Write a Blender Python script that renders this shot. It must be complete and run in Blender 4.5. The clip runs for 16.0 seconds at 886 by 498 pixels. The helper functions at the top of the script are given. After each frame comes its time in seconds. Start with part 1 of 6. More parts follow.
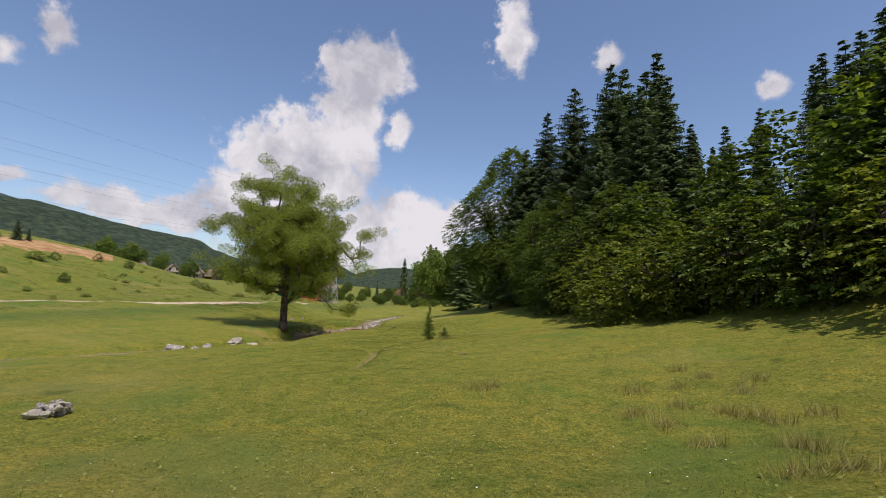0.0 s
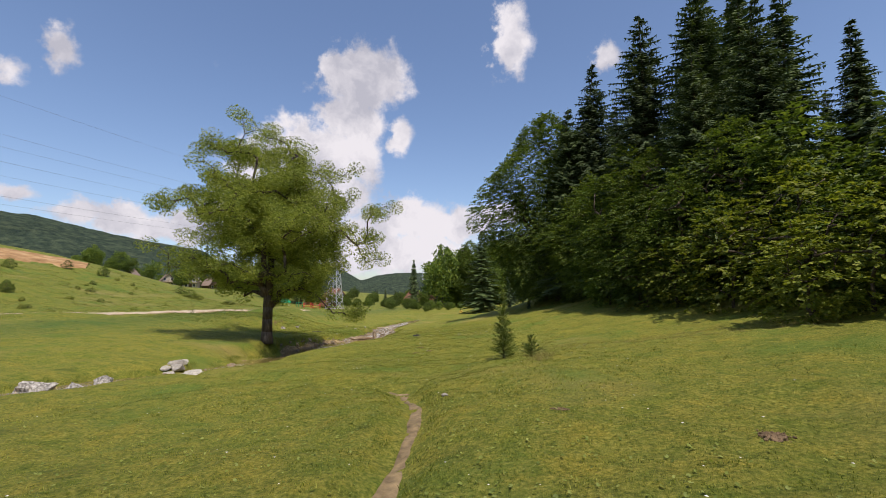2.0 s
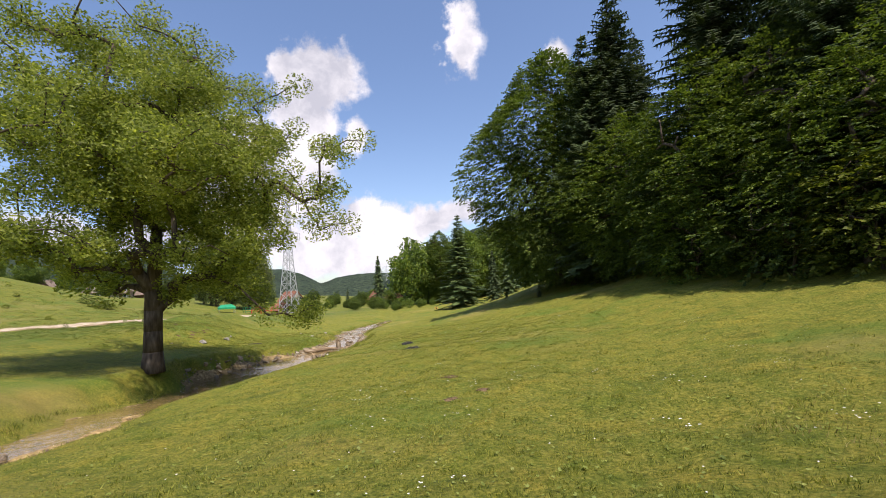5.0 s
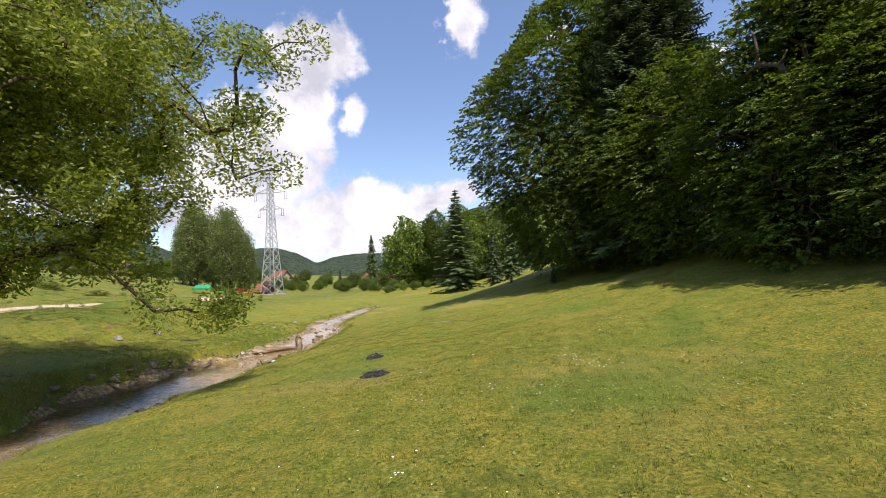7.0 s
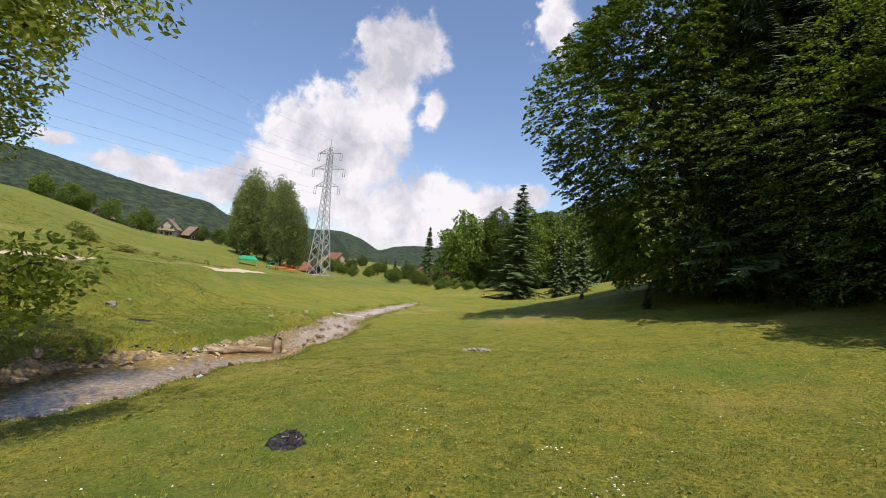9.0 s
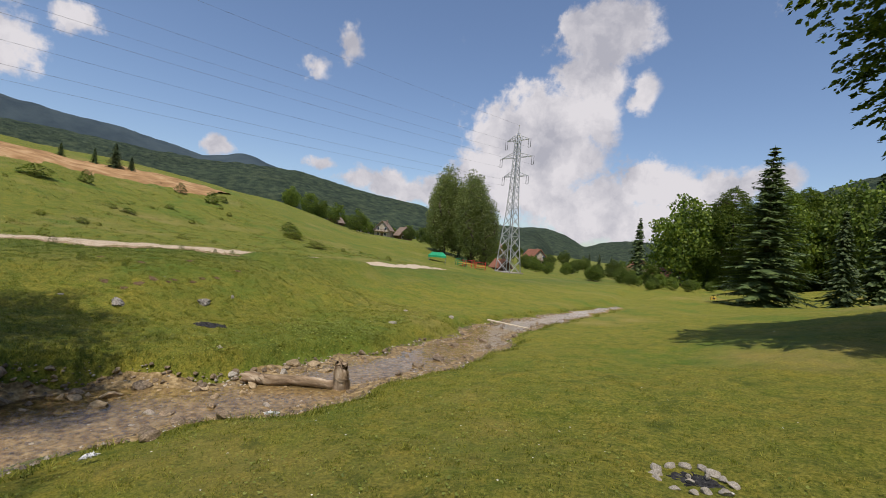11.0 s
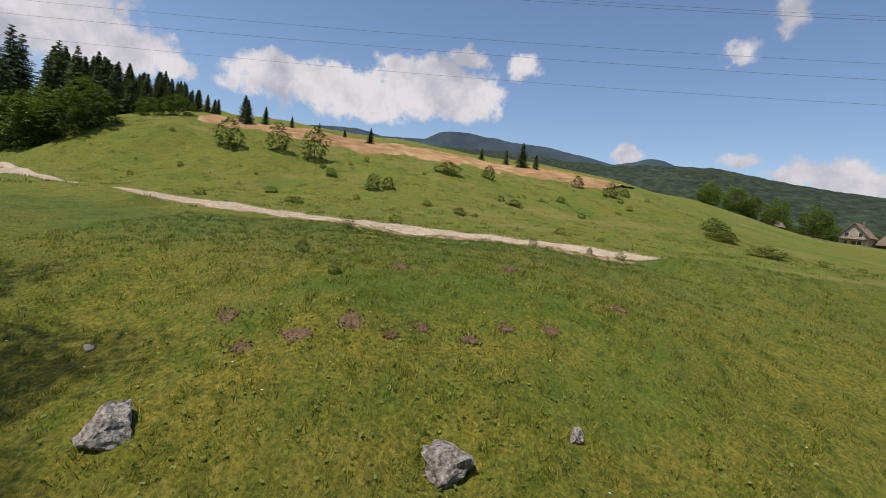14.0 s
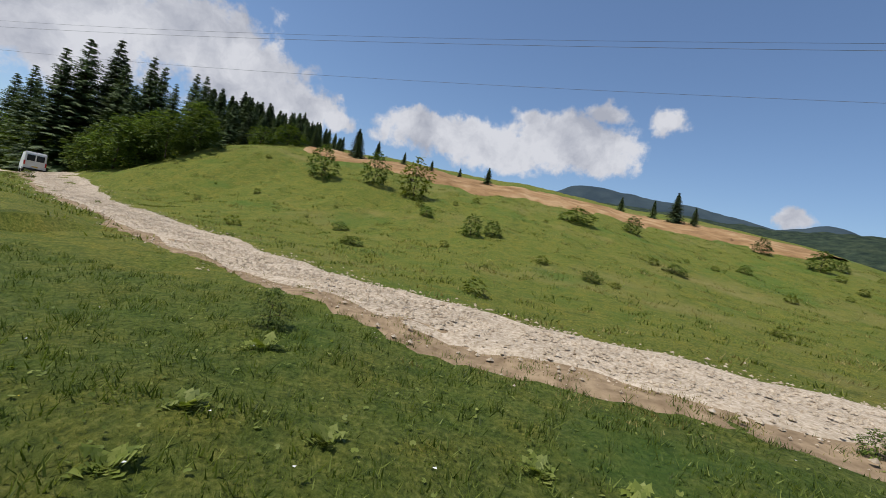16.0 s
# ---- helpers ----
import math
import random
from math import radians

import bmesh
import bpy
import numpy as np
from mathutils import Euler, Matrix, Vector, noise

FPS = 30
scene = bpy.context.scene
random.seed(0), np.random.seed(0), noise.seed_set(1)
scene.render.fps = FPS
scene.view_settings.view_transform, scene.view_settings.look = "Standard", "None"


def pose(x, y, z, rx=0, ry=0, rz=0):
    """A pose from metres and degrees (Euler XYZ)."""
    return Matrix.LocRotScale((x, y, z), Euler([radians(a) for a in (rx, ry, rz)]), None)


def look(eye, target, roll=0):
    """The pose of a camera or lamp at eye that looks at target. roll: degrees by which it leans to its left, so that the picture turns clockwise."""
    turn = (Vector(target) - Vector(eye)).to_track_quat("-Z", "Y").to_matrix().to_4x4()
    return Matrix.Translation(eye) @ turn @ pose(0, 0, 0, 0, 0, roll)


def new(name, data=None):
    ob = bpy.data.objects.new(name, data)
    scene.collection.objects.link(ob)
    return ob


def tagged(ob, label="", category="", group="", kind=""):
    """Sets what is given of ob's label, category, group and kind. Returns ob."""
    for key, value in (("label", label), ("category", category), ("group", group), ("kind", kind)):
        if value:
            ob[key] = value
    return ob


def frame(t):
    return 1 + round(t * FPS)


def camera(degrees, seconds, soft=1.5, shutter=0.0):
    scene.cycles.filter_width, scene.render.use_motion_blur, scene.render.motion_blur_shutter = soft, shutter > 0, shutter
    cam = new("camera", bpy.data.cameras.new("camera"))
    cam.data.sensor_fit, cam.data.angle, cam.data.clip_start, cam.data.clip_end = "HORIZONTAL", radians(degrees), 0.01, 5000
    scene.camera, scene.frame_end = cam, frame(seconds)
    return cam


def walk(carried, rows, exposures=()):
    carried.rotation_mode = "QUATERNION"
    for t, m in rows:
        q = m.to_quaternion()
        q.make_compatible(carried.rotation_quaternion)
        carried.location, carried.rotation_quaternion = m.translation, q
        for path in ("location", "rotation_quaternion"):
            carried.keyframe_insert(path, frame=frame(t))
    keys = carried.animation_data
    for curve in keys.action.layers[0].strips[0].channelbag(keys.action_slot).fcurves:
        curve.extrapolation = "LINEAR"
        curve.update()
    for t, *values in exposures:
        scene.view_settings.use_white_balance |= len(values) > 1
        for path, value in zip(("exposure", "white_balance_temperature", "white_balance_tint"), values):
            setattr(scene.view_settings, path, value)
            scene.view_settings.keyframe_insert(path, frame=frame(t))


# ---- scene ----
cam = camera(88.8, 16.0, soft=0.9)
PATH = [
    (0, (5.373, -10.367, 3.058), (5.124, -8.39, 3.231), 1.8),
    (0.5, (4.094, -5.882, 2.854), (3.822, -3.909, 3.028), 1.6),
    (1, (2.698, -1.755, 2.584), (2.42, 0.217, 2.774), -0.8),
    (1.5, (1.465, 1.923, 2.177), (1.195, 3.896, 2.358), -0.8),
    (2, (0.231, 5.377, 1.766), (-0.041, 7.349, 1.958), -0.1),
    (2.5, (-0.839, 8.622, 1.5), (-1.114, 10.594, 1.685), -0.3),
    (3, (-1.905, 11.693, 1.275), (-2.17, 13.666, 1.465), -1.4),
    (3.5, (-2.837, 14.426, 1.026), (-3.102, 16.397, 1.242), -1.5),
    (4, (-3.741, 17.331, 0.873), (-3.938, 19.31, 1.082), -2.4),
    (4.2, (-4.025, 18.368, 0.787), (-4.174, 20.352, 0.994), -3.1),
    (6.3, (-5.296, 28.744, 0.611), (-5.373, 30.738, 0.751), -3.2),
    (6.5, (-5.26, 29.774, 0.644), (-5.335, 31.768, 0.782), -3.4),
    (7, (-5.004, 32.567, 0.848), (-5.096, 34.562, 0.946), -2.3),
    (7.5, (-4.743, 35.181, 0.924), (-4.842, 37.176, 1.024), -2.1),
    (8, (-4.432, 37.873, 0.921), (-4.532, 39.868, 1.026), -1.6),
    (8.5, (-4.33, 40.564, 0.821), (-4.529, 42.551, 0.934), 2.5),
    (8.7, (-4.729, 41.793, 0.783), (-4.99, 43.773, 0.887), 3.9),
    (10.8, (-5.346, 54.482, 0.571), (-6.44, 56.156, 0.595), 4.3),
    (11, (-5.931, 55.527, 0.557), (-7.107, 57.145, 0.56), 4.6),
    (11.5, (-8.273, 57.758, 0.325), (-9.652, 59.207, 0.302), 5.0),
    (12, (-10.83, 60.245, 0.085), (-12.428, 61.446, 0.024), 5.7),
    (12.5, (-13.424, 62.432, -0.096), (-15.182, 63.381, -0.183), 6.1),
    (13, (-16.492, 64.478, -0.296), (-18.392, 65.088, -0.432), 5.6),
    (13.5, (-20.228, 66.06, -0.166), (-22.189, 66.418, -0.324), 7.0),
    (14, (-24.263, 66.447, -0.299), (-26.247, 66.656, -0.43), 5.9),
    (14.5, (-28.03, 67.015, -0.047), (-30.022, 67.181, -0.116), 5.2),
    (15, (-31.293, 67.364, 0.196), (-33.291, 67.442, 0.165), 5.3),
    (15.5, (-34.821, 67.7, 0.367), (-36.818, 67.577, 0.36), 7.1),
    (16, (-37.552, 67.859, 0.48), (-39.521, 67.507, 0.487), 10.7),
]
EXPOSURES = ((0, 0.1, 6500, 17), (2.5, 0.28, 6500, 17), (3.5, 0.42, 6500, 18), (7.0, 0.64, 6500, 18), (8.5, 0.5, 6500, 17), (11.0, 0.0, 6500, 15), (13.5, 0.04, 6500, 15), (15.0, -0.05, 6350, 13), (16.0, -0.08, 6150, 11))
walk(cam, [(t, look(eye, target, roll)) for t, eye, target, roll in PATH], EXPOSURES)

# ---- world, sun, exposure ----
SUN_EL, SUN_AZ = radians(65.0), math.atan2(0.54, -0.842)      # azimuth clockwise from +y
sun_dir = Vector((math.sin(SUN_AZ) * math.cos(SUN_EL), math.cos(SUN_AZ) * math.cos(SUN_EL), math.sin(SUN_EL)))


def azel(az, el):
    """Unit direction; az in degrees to the left of +y."""
    a, e = radians(az), radians(el)
    return Vector((-math.sin(a) * math.cos(e), math.cos(a) * math.cos(e), math.sin(e)))


def build_world():
    w = bpy.data.worlds.new("world")
    scene.world = w
    w.use_nodes = True
    nt = w.node_tree
    nt.nodes.clear()
    N, L = nt.nodes.new, nt.links.new
    out, bg = N("ShaderNodeOutputWorld"), N("ShaderNodeBackground")
    sky = N("ShaderNodeTexSky")
    sky.sky_type, sky.sun_disc, sky.sun_elevation, sky.sun_rotation = "NISHITA", False, SUN_EL, SUN_AZ
    sky.air_density, sky.dust_density, sky.ozone_density = 1.0, 0.9, 2.2
    tc = N("ShaderNodeTexCoord")
    # warped direction for ragged cloud edges
    n1 = N("ShaderNodeTexNoise")
    n1.inputs["Scale"].default_value, n1.inputs["Detail"].default_value, n1.inputs["Roughness"].default_value = 11.0, 8.0, 0.62
    L(tc.outputs["Generated"], n1.inputs["Vector"])
    sub = N("ShaderNodeVectorMath"); sub.operation = "SUBTRACT"; sub.inputs[1].default_value = (0.5, 0.5, 0.5)
    L(n1.outputs["Color"], sub.inputs[0])
    sc = N("ShaderNodeVectorMath"); sc.operation = "SCALE"; sc.inputs["Scale"].default_value = 0.06
    L(sub.outputs[0], sc.inputs[0])
    add = N("ShaderNodeVectorMath"); add.operation = "ADD"
    L(tc.outputs["Generated"], add.inputs[0]); L(sc.outputs[0], add.inputs[1])
    best, bestflat = None, None
    for az, el, wx, wz, k in CLOUDS:
        m = N("ShaderNodeMapping"); m.vector_type = "TEXTURE"
        m.inputs["Location"].default_value = azel(az, el)
        m.inputs["Rotation"].default_value = (0, 0, radians(az))
        m.inputs["Scale"].default_value = (radians(wx), 0.35, radians(wz))
        L(add.outputs[0], m.inputs["Vector"])
        ln = N("ShaderNodeVectorMath"); ln.operation = "LENGTH"
        L(m.outputs[0], ln.inputs[0])
        mr = N("ShaderNodeMapRange"); mr.inputs[1].default_value, mr.inputs[2].default_value = 1.45, 0.25
        mr.inputs[3].default_value, mr.inputs[4].default_value = 0.0, k
        L(ln.outputs["Value"], mr.inputs[0])
        if best is None:
            best = mr.outputs[0]
        else:
            mx = N("ShaderNodeMath"); mx.operation = "MAXIMUM"
            L(best, mx.inputs[0]); L(mr.outputs[0], mx.inputs[1])
            best = mx.outputs[0]
    n2 = N("ShaderNodeTexNoise")
    n2.inputs["Scale"].default_value, n2.inputs["Detail"].default_value, n2.inputs["Roughness"].default_value = 22.0, 8.0, 0.62
    L(tc.outputs["Generated"], n2.inputs["Vector"])
    ns = N("ShaderNodeMapRange"); ns.inputs[1].default_value, ns.inputs[2].default_value = 0.25, 0.75
    ns.inputs[3].default_value, ns.inputs[4].default_value = -0.34, 0.30
    L(n2.outputs["Fac"], ns.inputs[0])
    dens = N("ShaderNodeMath"); dens.operation = "ADD"
    L(best, dens.inputs[0]); L(ns.outputs[0], dens.inputs[1])
    al = N("ShaderNodeMapRange"); al.interpolation_type = "SMOOTHSTEP"
    al.inputs[1].default_value, al.inputs[2].default_value = 0.26, 0.62
    L(dens.outputs[0], al.inputs[0])
    # shading inside the clouds
    n3 = N("ShaderNodeTexNoise")
    n3.inputs["Scale"].default_value, n3.inputs["Detail"].default_value, n3.inputs["Roughness"].default_value = 8.0, 6.0, 0.6
    off = N("ShaderNodeVectorMath"); off.operation = "ADD"; off.inputs[1].default_value = (0.3, 0.1, 0.035)
    L(add.outputs[0], off.inputs[0]); L(off.outputs[0], n3.inputs["Vector"])
    ramp = N("ShaderNodeValToRGB")
    ramp.color_ramp.elements[0].position, ramp.color_ramp.elements[0].color = 0.36, (*CLOUD_SHADE, 1)
    ramp.color_ramp.elements[1].position, ramp.color_ramp.elements[1].color = 0.58, (*CLOUD_LIT, 1)
    L(n3.outputs["Fac"], ramp.inputs[0])
    deep = N("ShaderNodeMix"); deep.data_type, deep.blend_type = "RGBA", "MULTIPLY"
    deep.inputs["Factor"].default_value, deep.inputs["B"].default_value = 1.0, (1.0, 1.03, 1.05, 1)
    L(sky.outputs[0], deep.inputs["A"])
    mix = N("ShaderNodeMix"); mix.data_type = "RGBA"
    L(al.outputs[0], mix.inputs["Factor"]); L(deep.outputs["Result"], mix.inputs["A"]); L(ramp.outputs[0], mix.inputs["B"])
    L(mix.outputs["Result"], bg.inputs[0]); bg.inputs[1].default_value = SKY_STRENGTH
    L(bg.outputs[0], out.inputs[0])


SKY_STRENGTH = 0.122
CLOUD_LIT, CLOUD_SHADE = (5.9, 5.85, 5.95), (3.5, 3.6, 4.0)
# azimuth, elevation, half width, half height (degrees), density
CLOUDS = [
    (17.9, 25.7, 5.3, 3.9, 1), (21.1, 26.4, 2.7, 2.5, 0.95), (19.7, 21.1, 4.3, 3.3, 1), (23.5, 16.2, 6.8, 5.1, 1), (29.1, 13.2, 5.4, 5.1, 1), (31.8, 9.0, 4.5, 4.8, 1),
    (18.8, 16.7, 3.3, 3.9, 1), (25.7, 9.6, 7.8, 5.7, 1), (13.3, 19.2, 1.9, 2.3, 0.74), (21.9, 12.1, 5.1, 4.3, 1), (37.2, 7.3, 3.5, 2.5, 0.95), (11.7, 9.1, 4.8, 3.4, 1),
    (17.5, 7.3, 4.5, 3.0, 1), (5.5, 8.3, 4.6, 2.5, 0.95), (21.6, 6.3, 3.7, 2.4, 0.9), (12.5, 5.1, 8.5, 3.1, 1), (18.8, 4.4, 4.5, 2.3, 0.9), (0.5, 9.6, 3.0, 1.9, 0.85),
    (42.2, 7.2, 4.8, 1.7, 0.9), (47.1, 7.8, 3.2, 1.4, 0.85), (-1.3, 29.5, 2.9, 3.8, 0.8), (-13.1, 27.1, 2.0, 1.5, 0.74),
    (-29.4, 21.2, 2.0, 1.7, 0.85), (126.6, 14.5, 7.2, 4.4, 1), (120.9, 13.6, 6.0, 2.8, 1), (115.8, 12.9, 2.9, 1.5, 0.9), (129.8, 15.8, 4.2, 2.9, 1), (96.8, 13.9, 14.8, 2.9, 1),
    (103.6, 14.8, 7.7, 2.0, 0.95), (87.9, 15.6, 8.1, 3.3, 1), (82.8, 14.7, 4.4, 2.8, 0.95), (83.2, 18.9, 2.5, 1.7, 0.78), (76.5, 18.6, 2.4, 1.7, 0.76), (92.0, 18.2, 3.3, 1.3, 0.72),
    (63.5, 9.7, 1.9, 1.3, 0.85), (51.9, 9.5, 3.1, 0.9, 0.72), (47.1, 7.9, 3.6, 1.2, 0.85), (42.6, 8.1, 1.6, 1.8, 0.9), (53.2, 20.0, 2.0, 1.8, 0.7), (49.4, 22.9, 2.0, 2.3, 0.76),
    (142.0, 15.0, 10.0, 7.0, 1.0), (131.0, 17.0, 8.0, 4.6, 1.0), (160.0, 24.0, 12.0, 7.0, 1.0), (-75.0, 20.0, 10.0, 5.0, 1.0), (-120.0, 28.0, 12.0, 6.0, 1.0), (-160.0, 16.0, 11.0, 4.0, 1.0),
]
build_world()
sun = new("sun", bpy.data.lights.new("sun", "SUN"))
sun.data.energy, sun.data.angle, sun.data.color = 4.0, radians(0.53), (1.0, 0.93, 0.81)
sun.matrix_world = look((0, 0, 60), Vector((0, 0, 60)) - sun_dir)


# ---- materials ----
def material(name, rough=0.8, spec=0.3):
    m = bpy.data.materials.new(name)
    m.use_nodes = True
    nt = m.node_tree
    b = nt.nodes["Principled BSDF"]
    b.inputs["Roughness"].default_value = rough
    b.inputs["Specular IOR Level"].default_value = spec
    return m, nt, b


def noise_node(nt, scale, detail=4.0, rough=0.55, coord="Object", stretch=None):
    tc = nt.nodes.new("ShaderNodeTexCoord")
    n = nt.nodes.new("ShaderNodeTexNoise")
    n.inputs["Scale"].default_value, n.inputs["Detail"].default_value, n.inputs["Roughness"].default_value = scale, detail, rough
    if stretch:
        mp = nt.nodes.new("ShaderNodeMapping")
        mp.inputs["Scale"].default_value = stretch
        nt.links.new(tc.outputs[coord], mp.inputs[0]); nt.links.new(mp.outputs[0], n.inputs["Vector"])
    else:
        nt.links.new(tc.outputs[coord], n.inputs["Vector"])
    return n.outputs["Fac"]


def ramp_node(nt, fac, stops):
    r = nt.nodes.new("ShaderNodeValToRGB")
    els = r.color_ramp.elements
    while len(els) < len(stops):
        els.new(0.5)
    for e, (p, c) in zip(els, stops):
        e.position, e.color = p, (*c, 1)
    nt.links.new(fac, r.inputs[0])
    return r.outputs[0]


def mix_node(nt, fac, a, b, mode="MIX"):
    m = nt.nodes.new("ShaderNodeMix")
    m.data_type, m.blend_type = "RGBA", mode
    for sock, v in ((m.inputs["Factor"], fac), (m.inputs["A"], a), (m.inputs["B"], b)):
        if isinstance(v, (int, float)):
            sock.default_value = v
        elif isinstance(v, tuple):
            sock.default_value = (*v, 1)
        else:
            nt.links.new(v, sock)
    return m.outputs["Result"]


def map_node(nt, fac, a, b, c=0.0, d=1.0):
    m = nt.nodes.new("ShaderNodeMapRange")
    for i, v in enumerate((a, b, c, d)):
        m.inputs[i + 1].default_value = v
    nt.links.new(fac, m.inputs[0])
    return m.outputs[0]


def bump_node(nt, b, height, strength, dist):
    n = nt.nodes.new("ShaderNodeBump")
    n.inputs["Strength"].default_value, n.inputs["Distance"].default_value = strength, dist
    nt.links.new(height, n.inputs["Height"])
    nt.links.new(n.outputs[0], b.inputs["Normal"])


def simple(name, stops, scale=3.0, rough=0.8, spec=0.3, bump=0.0, bdist=0.02, detail=5.0, metal=0.0, rand=0.0, stretch=None):
    """A surface whose colour wanders between stops by noise, with relief and small shifts from piece to piece."""
    m, nt, b = material(name, rough, spec)
    f = noise_node(nt, scale, detail, stretch=stretch)
    col = ramp_node(nt, f, stops)
    big = noise_node(nt, scale * 0.13, 3.0)
    col = mix_node(nt, 0.5, col, ramp_node(nt, big, [(0.3, (0.7, 0.7, 0.7)), (0.7, (1.15, 1.15, 1.15))]), "MULTIPLY")
    if rand:
        oi = nt.nodes.new("ShaderNodeObjectInfo")
        col = mix_node(nt, 1.0, col, ramp_node(nt, oi.outputs["Random"], [(0.0, (1 - rand,) * 3), (1.0, (1 + rand,) * 3)]), "MULTIPLY")
    nt.links.new(col, b.inputs["Base Color"])
    b.inputs["Metallic"].default_value = metal
    if bump:
        bump_node(nt, b, noise_node(nt, scale * 2.2, 6.0), bump, bdist)
    return m


def leafy(name, dark, mid, light, trans=0.35, rough=0.55, rand=0.12, scale=0.6, sided=False):
    """Leaves or needles: varied by island and by wide noise, with light through them."""
    m, nt, b = material(name, rough, 0.25)
    g = nt.nodes.new("ShaderNodeNewGeometry")
    col = ramp_node(nt, g.outputs["Random Per Island"], [(0.0, dark), (0.5, mid), (1.0, light)])
    col = mix_node(nt, 0.6, col, ramp_node(nt, noise_node(nt, scale, 3.0), [(0.3, (0.62, 0.68, 0.6)), (0.7, (1.25, 1.2, 1.1))]), "MULTIPLY")
    oi = nt.nodes.new("ShaderNodeObjectInfo")
    col = mix_node(nt, 1.0, col, ramp_node(nt, oi.outputs["Random"], [(0.0, (1 - rand, 1 - rand, 1 - rand)), (1.0, (1 + rand, 1 + rand, 1.0))]), "MULTIPLY")
    if sided:
        col = trackside_tone(nt, col)
    nt.links.new(col, b.inputs["Base Color"])
    tr = nt.nodes.new("ShaderNodeBsdfTranslucent")
    nt.links.new(mix_node(nt, 1.0, col, (1.25, 1.3, 0.55), "MULTIPLY"), tr.inputs["Color"])
    mx = nt.nodes.new("ShaderNodeMixShader")
    mx.inputs[0].default_value = trans
    nt.links.new(b.outputs[0], mx.inputs[1]); nt.links.new(tr.outputs[0], mx.inputs[2])
    nt.links.new(mx.outputs[0], nt.nodes["Material Output"].inputs["Surface"])
    return m


def trackside_tone(nt, col):
    """Darker, greener grass on the meadow beside the track, by less beyond it."""
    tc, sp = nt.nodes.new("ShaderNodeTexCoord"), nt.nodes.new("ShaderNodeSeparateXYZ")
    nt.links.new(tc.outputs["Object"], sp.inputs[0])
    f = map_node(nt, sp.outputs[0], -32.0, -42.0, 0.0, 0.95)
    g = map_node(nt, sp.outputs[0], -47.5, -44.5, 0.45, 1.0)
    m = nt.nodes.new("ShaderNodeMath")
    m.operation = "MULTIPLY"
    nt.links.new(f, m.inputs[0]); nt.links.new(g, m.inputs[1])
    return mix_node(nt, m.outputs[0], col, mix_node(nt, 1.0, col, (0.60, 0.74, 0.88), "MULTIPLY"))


def meadow_material():
    m, nt, b = material("meadow", 0.9, 0.15)
    fine = noise_node(nt, 14.0, 8.0, 0.7)
    mid = noise_node(nt, 0.9, 6.0, 0.62)
    wide = noise_node(nt, 0.085, 5.0, 0.6)
    col = ramp_node(nt, fine, [(0.30, (0.050, 0.068, 0.010)), (0.5, (0.175, 0.181, 0.026)), (0.70, (0.325, 0.295, 0.064))])
    col = mix_node(nt, 0.75, col, ramp_node(nt, mid, [(0.32, (0.66, 0.82, 0.55)), (0.5, (1.0, 1.0, 1.0)), (0.68, (1.25, 1.08, 0.95))]), "MULTIPLY")
    col = mix_node(nt, 0.8, col, ramp_node(nt, noise_node(nt, 3.1, 5.0, 0.65), [(0.36, (0.62, 0.74, 0.6)), (0.5, (1.0, 1.0, 1.0)), (0.66, (1.2, 1.12, 1.0))]), "MULTIPLY")
    dry = map_node(nt, wide, 0.54, 0.70)
    col = mix_node(nt, dry, col, mix_node(nt, 0.65, col, (0.30, 0.235, 0.075)))
    lush = map_node(nt, noise_node(nt, 0.16, 4.0), 0.54, 0.66)
    col = mix_node(nt, lush, col, mix_node(nt, 0.5, col, (0.075, 0.15, 0.02)))
    herbs = map_node(nt, noise_node(nt, 0.55, 6.0, 0.7), 0.60, 0.68)
    col = mix_node(nt, herbs, col, mix_node(nt, 0.6, col, (0.05, 0.075, 0.012)))
    col = trackside_tone(nt, col)
    nt.links.new(col, b.inputs["Base Color"])
    bump_node(nt, b, mix_node(nt, 0.4, mix_node(nt, 0.5, fine, mid), noise_node(nt, 0.45, 5.0, 0.65)), 1.0, 0.3)
    return m


MEADOW = meadow_material()
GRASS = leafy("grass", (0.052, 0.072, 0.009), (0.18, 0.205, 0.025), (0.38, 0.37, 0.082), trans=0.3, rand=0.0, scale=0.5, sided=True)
DRY_GRASS = leafy("dry_grass", (0.16, 0.13, 0.04), (0.27, 0.23, 0.08), (0.4, 0.35, 0.15), trans=0.25, rand=0.05)
NEEDLES = leafy("needles", (0.038, 0.062, 0.029), (0.066, 0.10, 0.042), (0.115, 0.152, 0.062), trans=0.12, rand=0.25, scale=0.35)
YOUNG_NEEDLES = leafy("young_needles", (0.065, 0.095, 0.02), (0.12, 0.16, 0.032), (0.22, 0.25, 0.06), trans=0.25, rand=0.1, scale=1.2)
BEECH = leafy("beech_leaves", (0.05, 0.086, 0.02), (0.104, 0.154, 0.032), (0.20, 0.25, 0.056), trans=0.34, rand=0.3, scale=0.4)
WILLOW = leafy("willow_leaves", (0.11, 0.145, 0.026), (0.225, 0.27, 0.045), (0.40, 0.43, 0.10), trans=0.5, rand=0.0, scale=0.45)
BRIGHT = leafy("bright_leaves", (0.085, 0.115, 0.018), (0.15, 0.18, 0.026), (0.24, 0.25, 0.045), trans=0.4, rand=0.2, scale=0.6)
POPLAR = leafy("poplar_leaves", (0.09, 0.125, 0.047), (0.165, 0.205, 0.074), (0.27, 0.31, 0.13), trans=0.4, rand=0.1, scale=0.3)
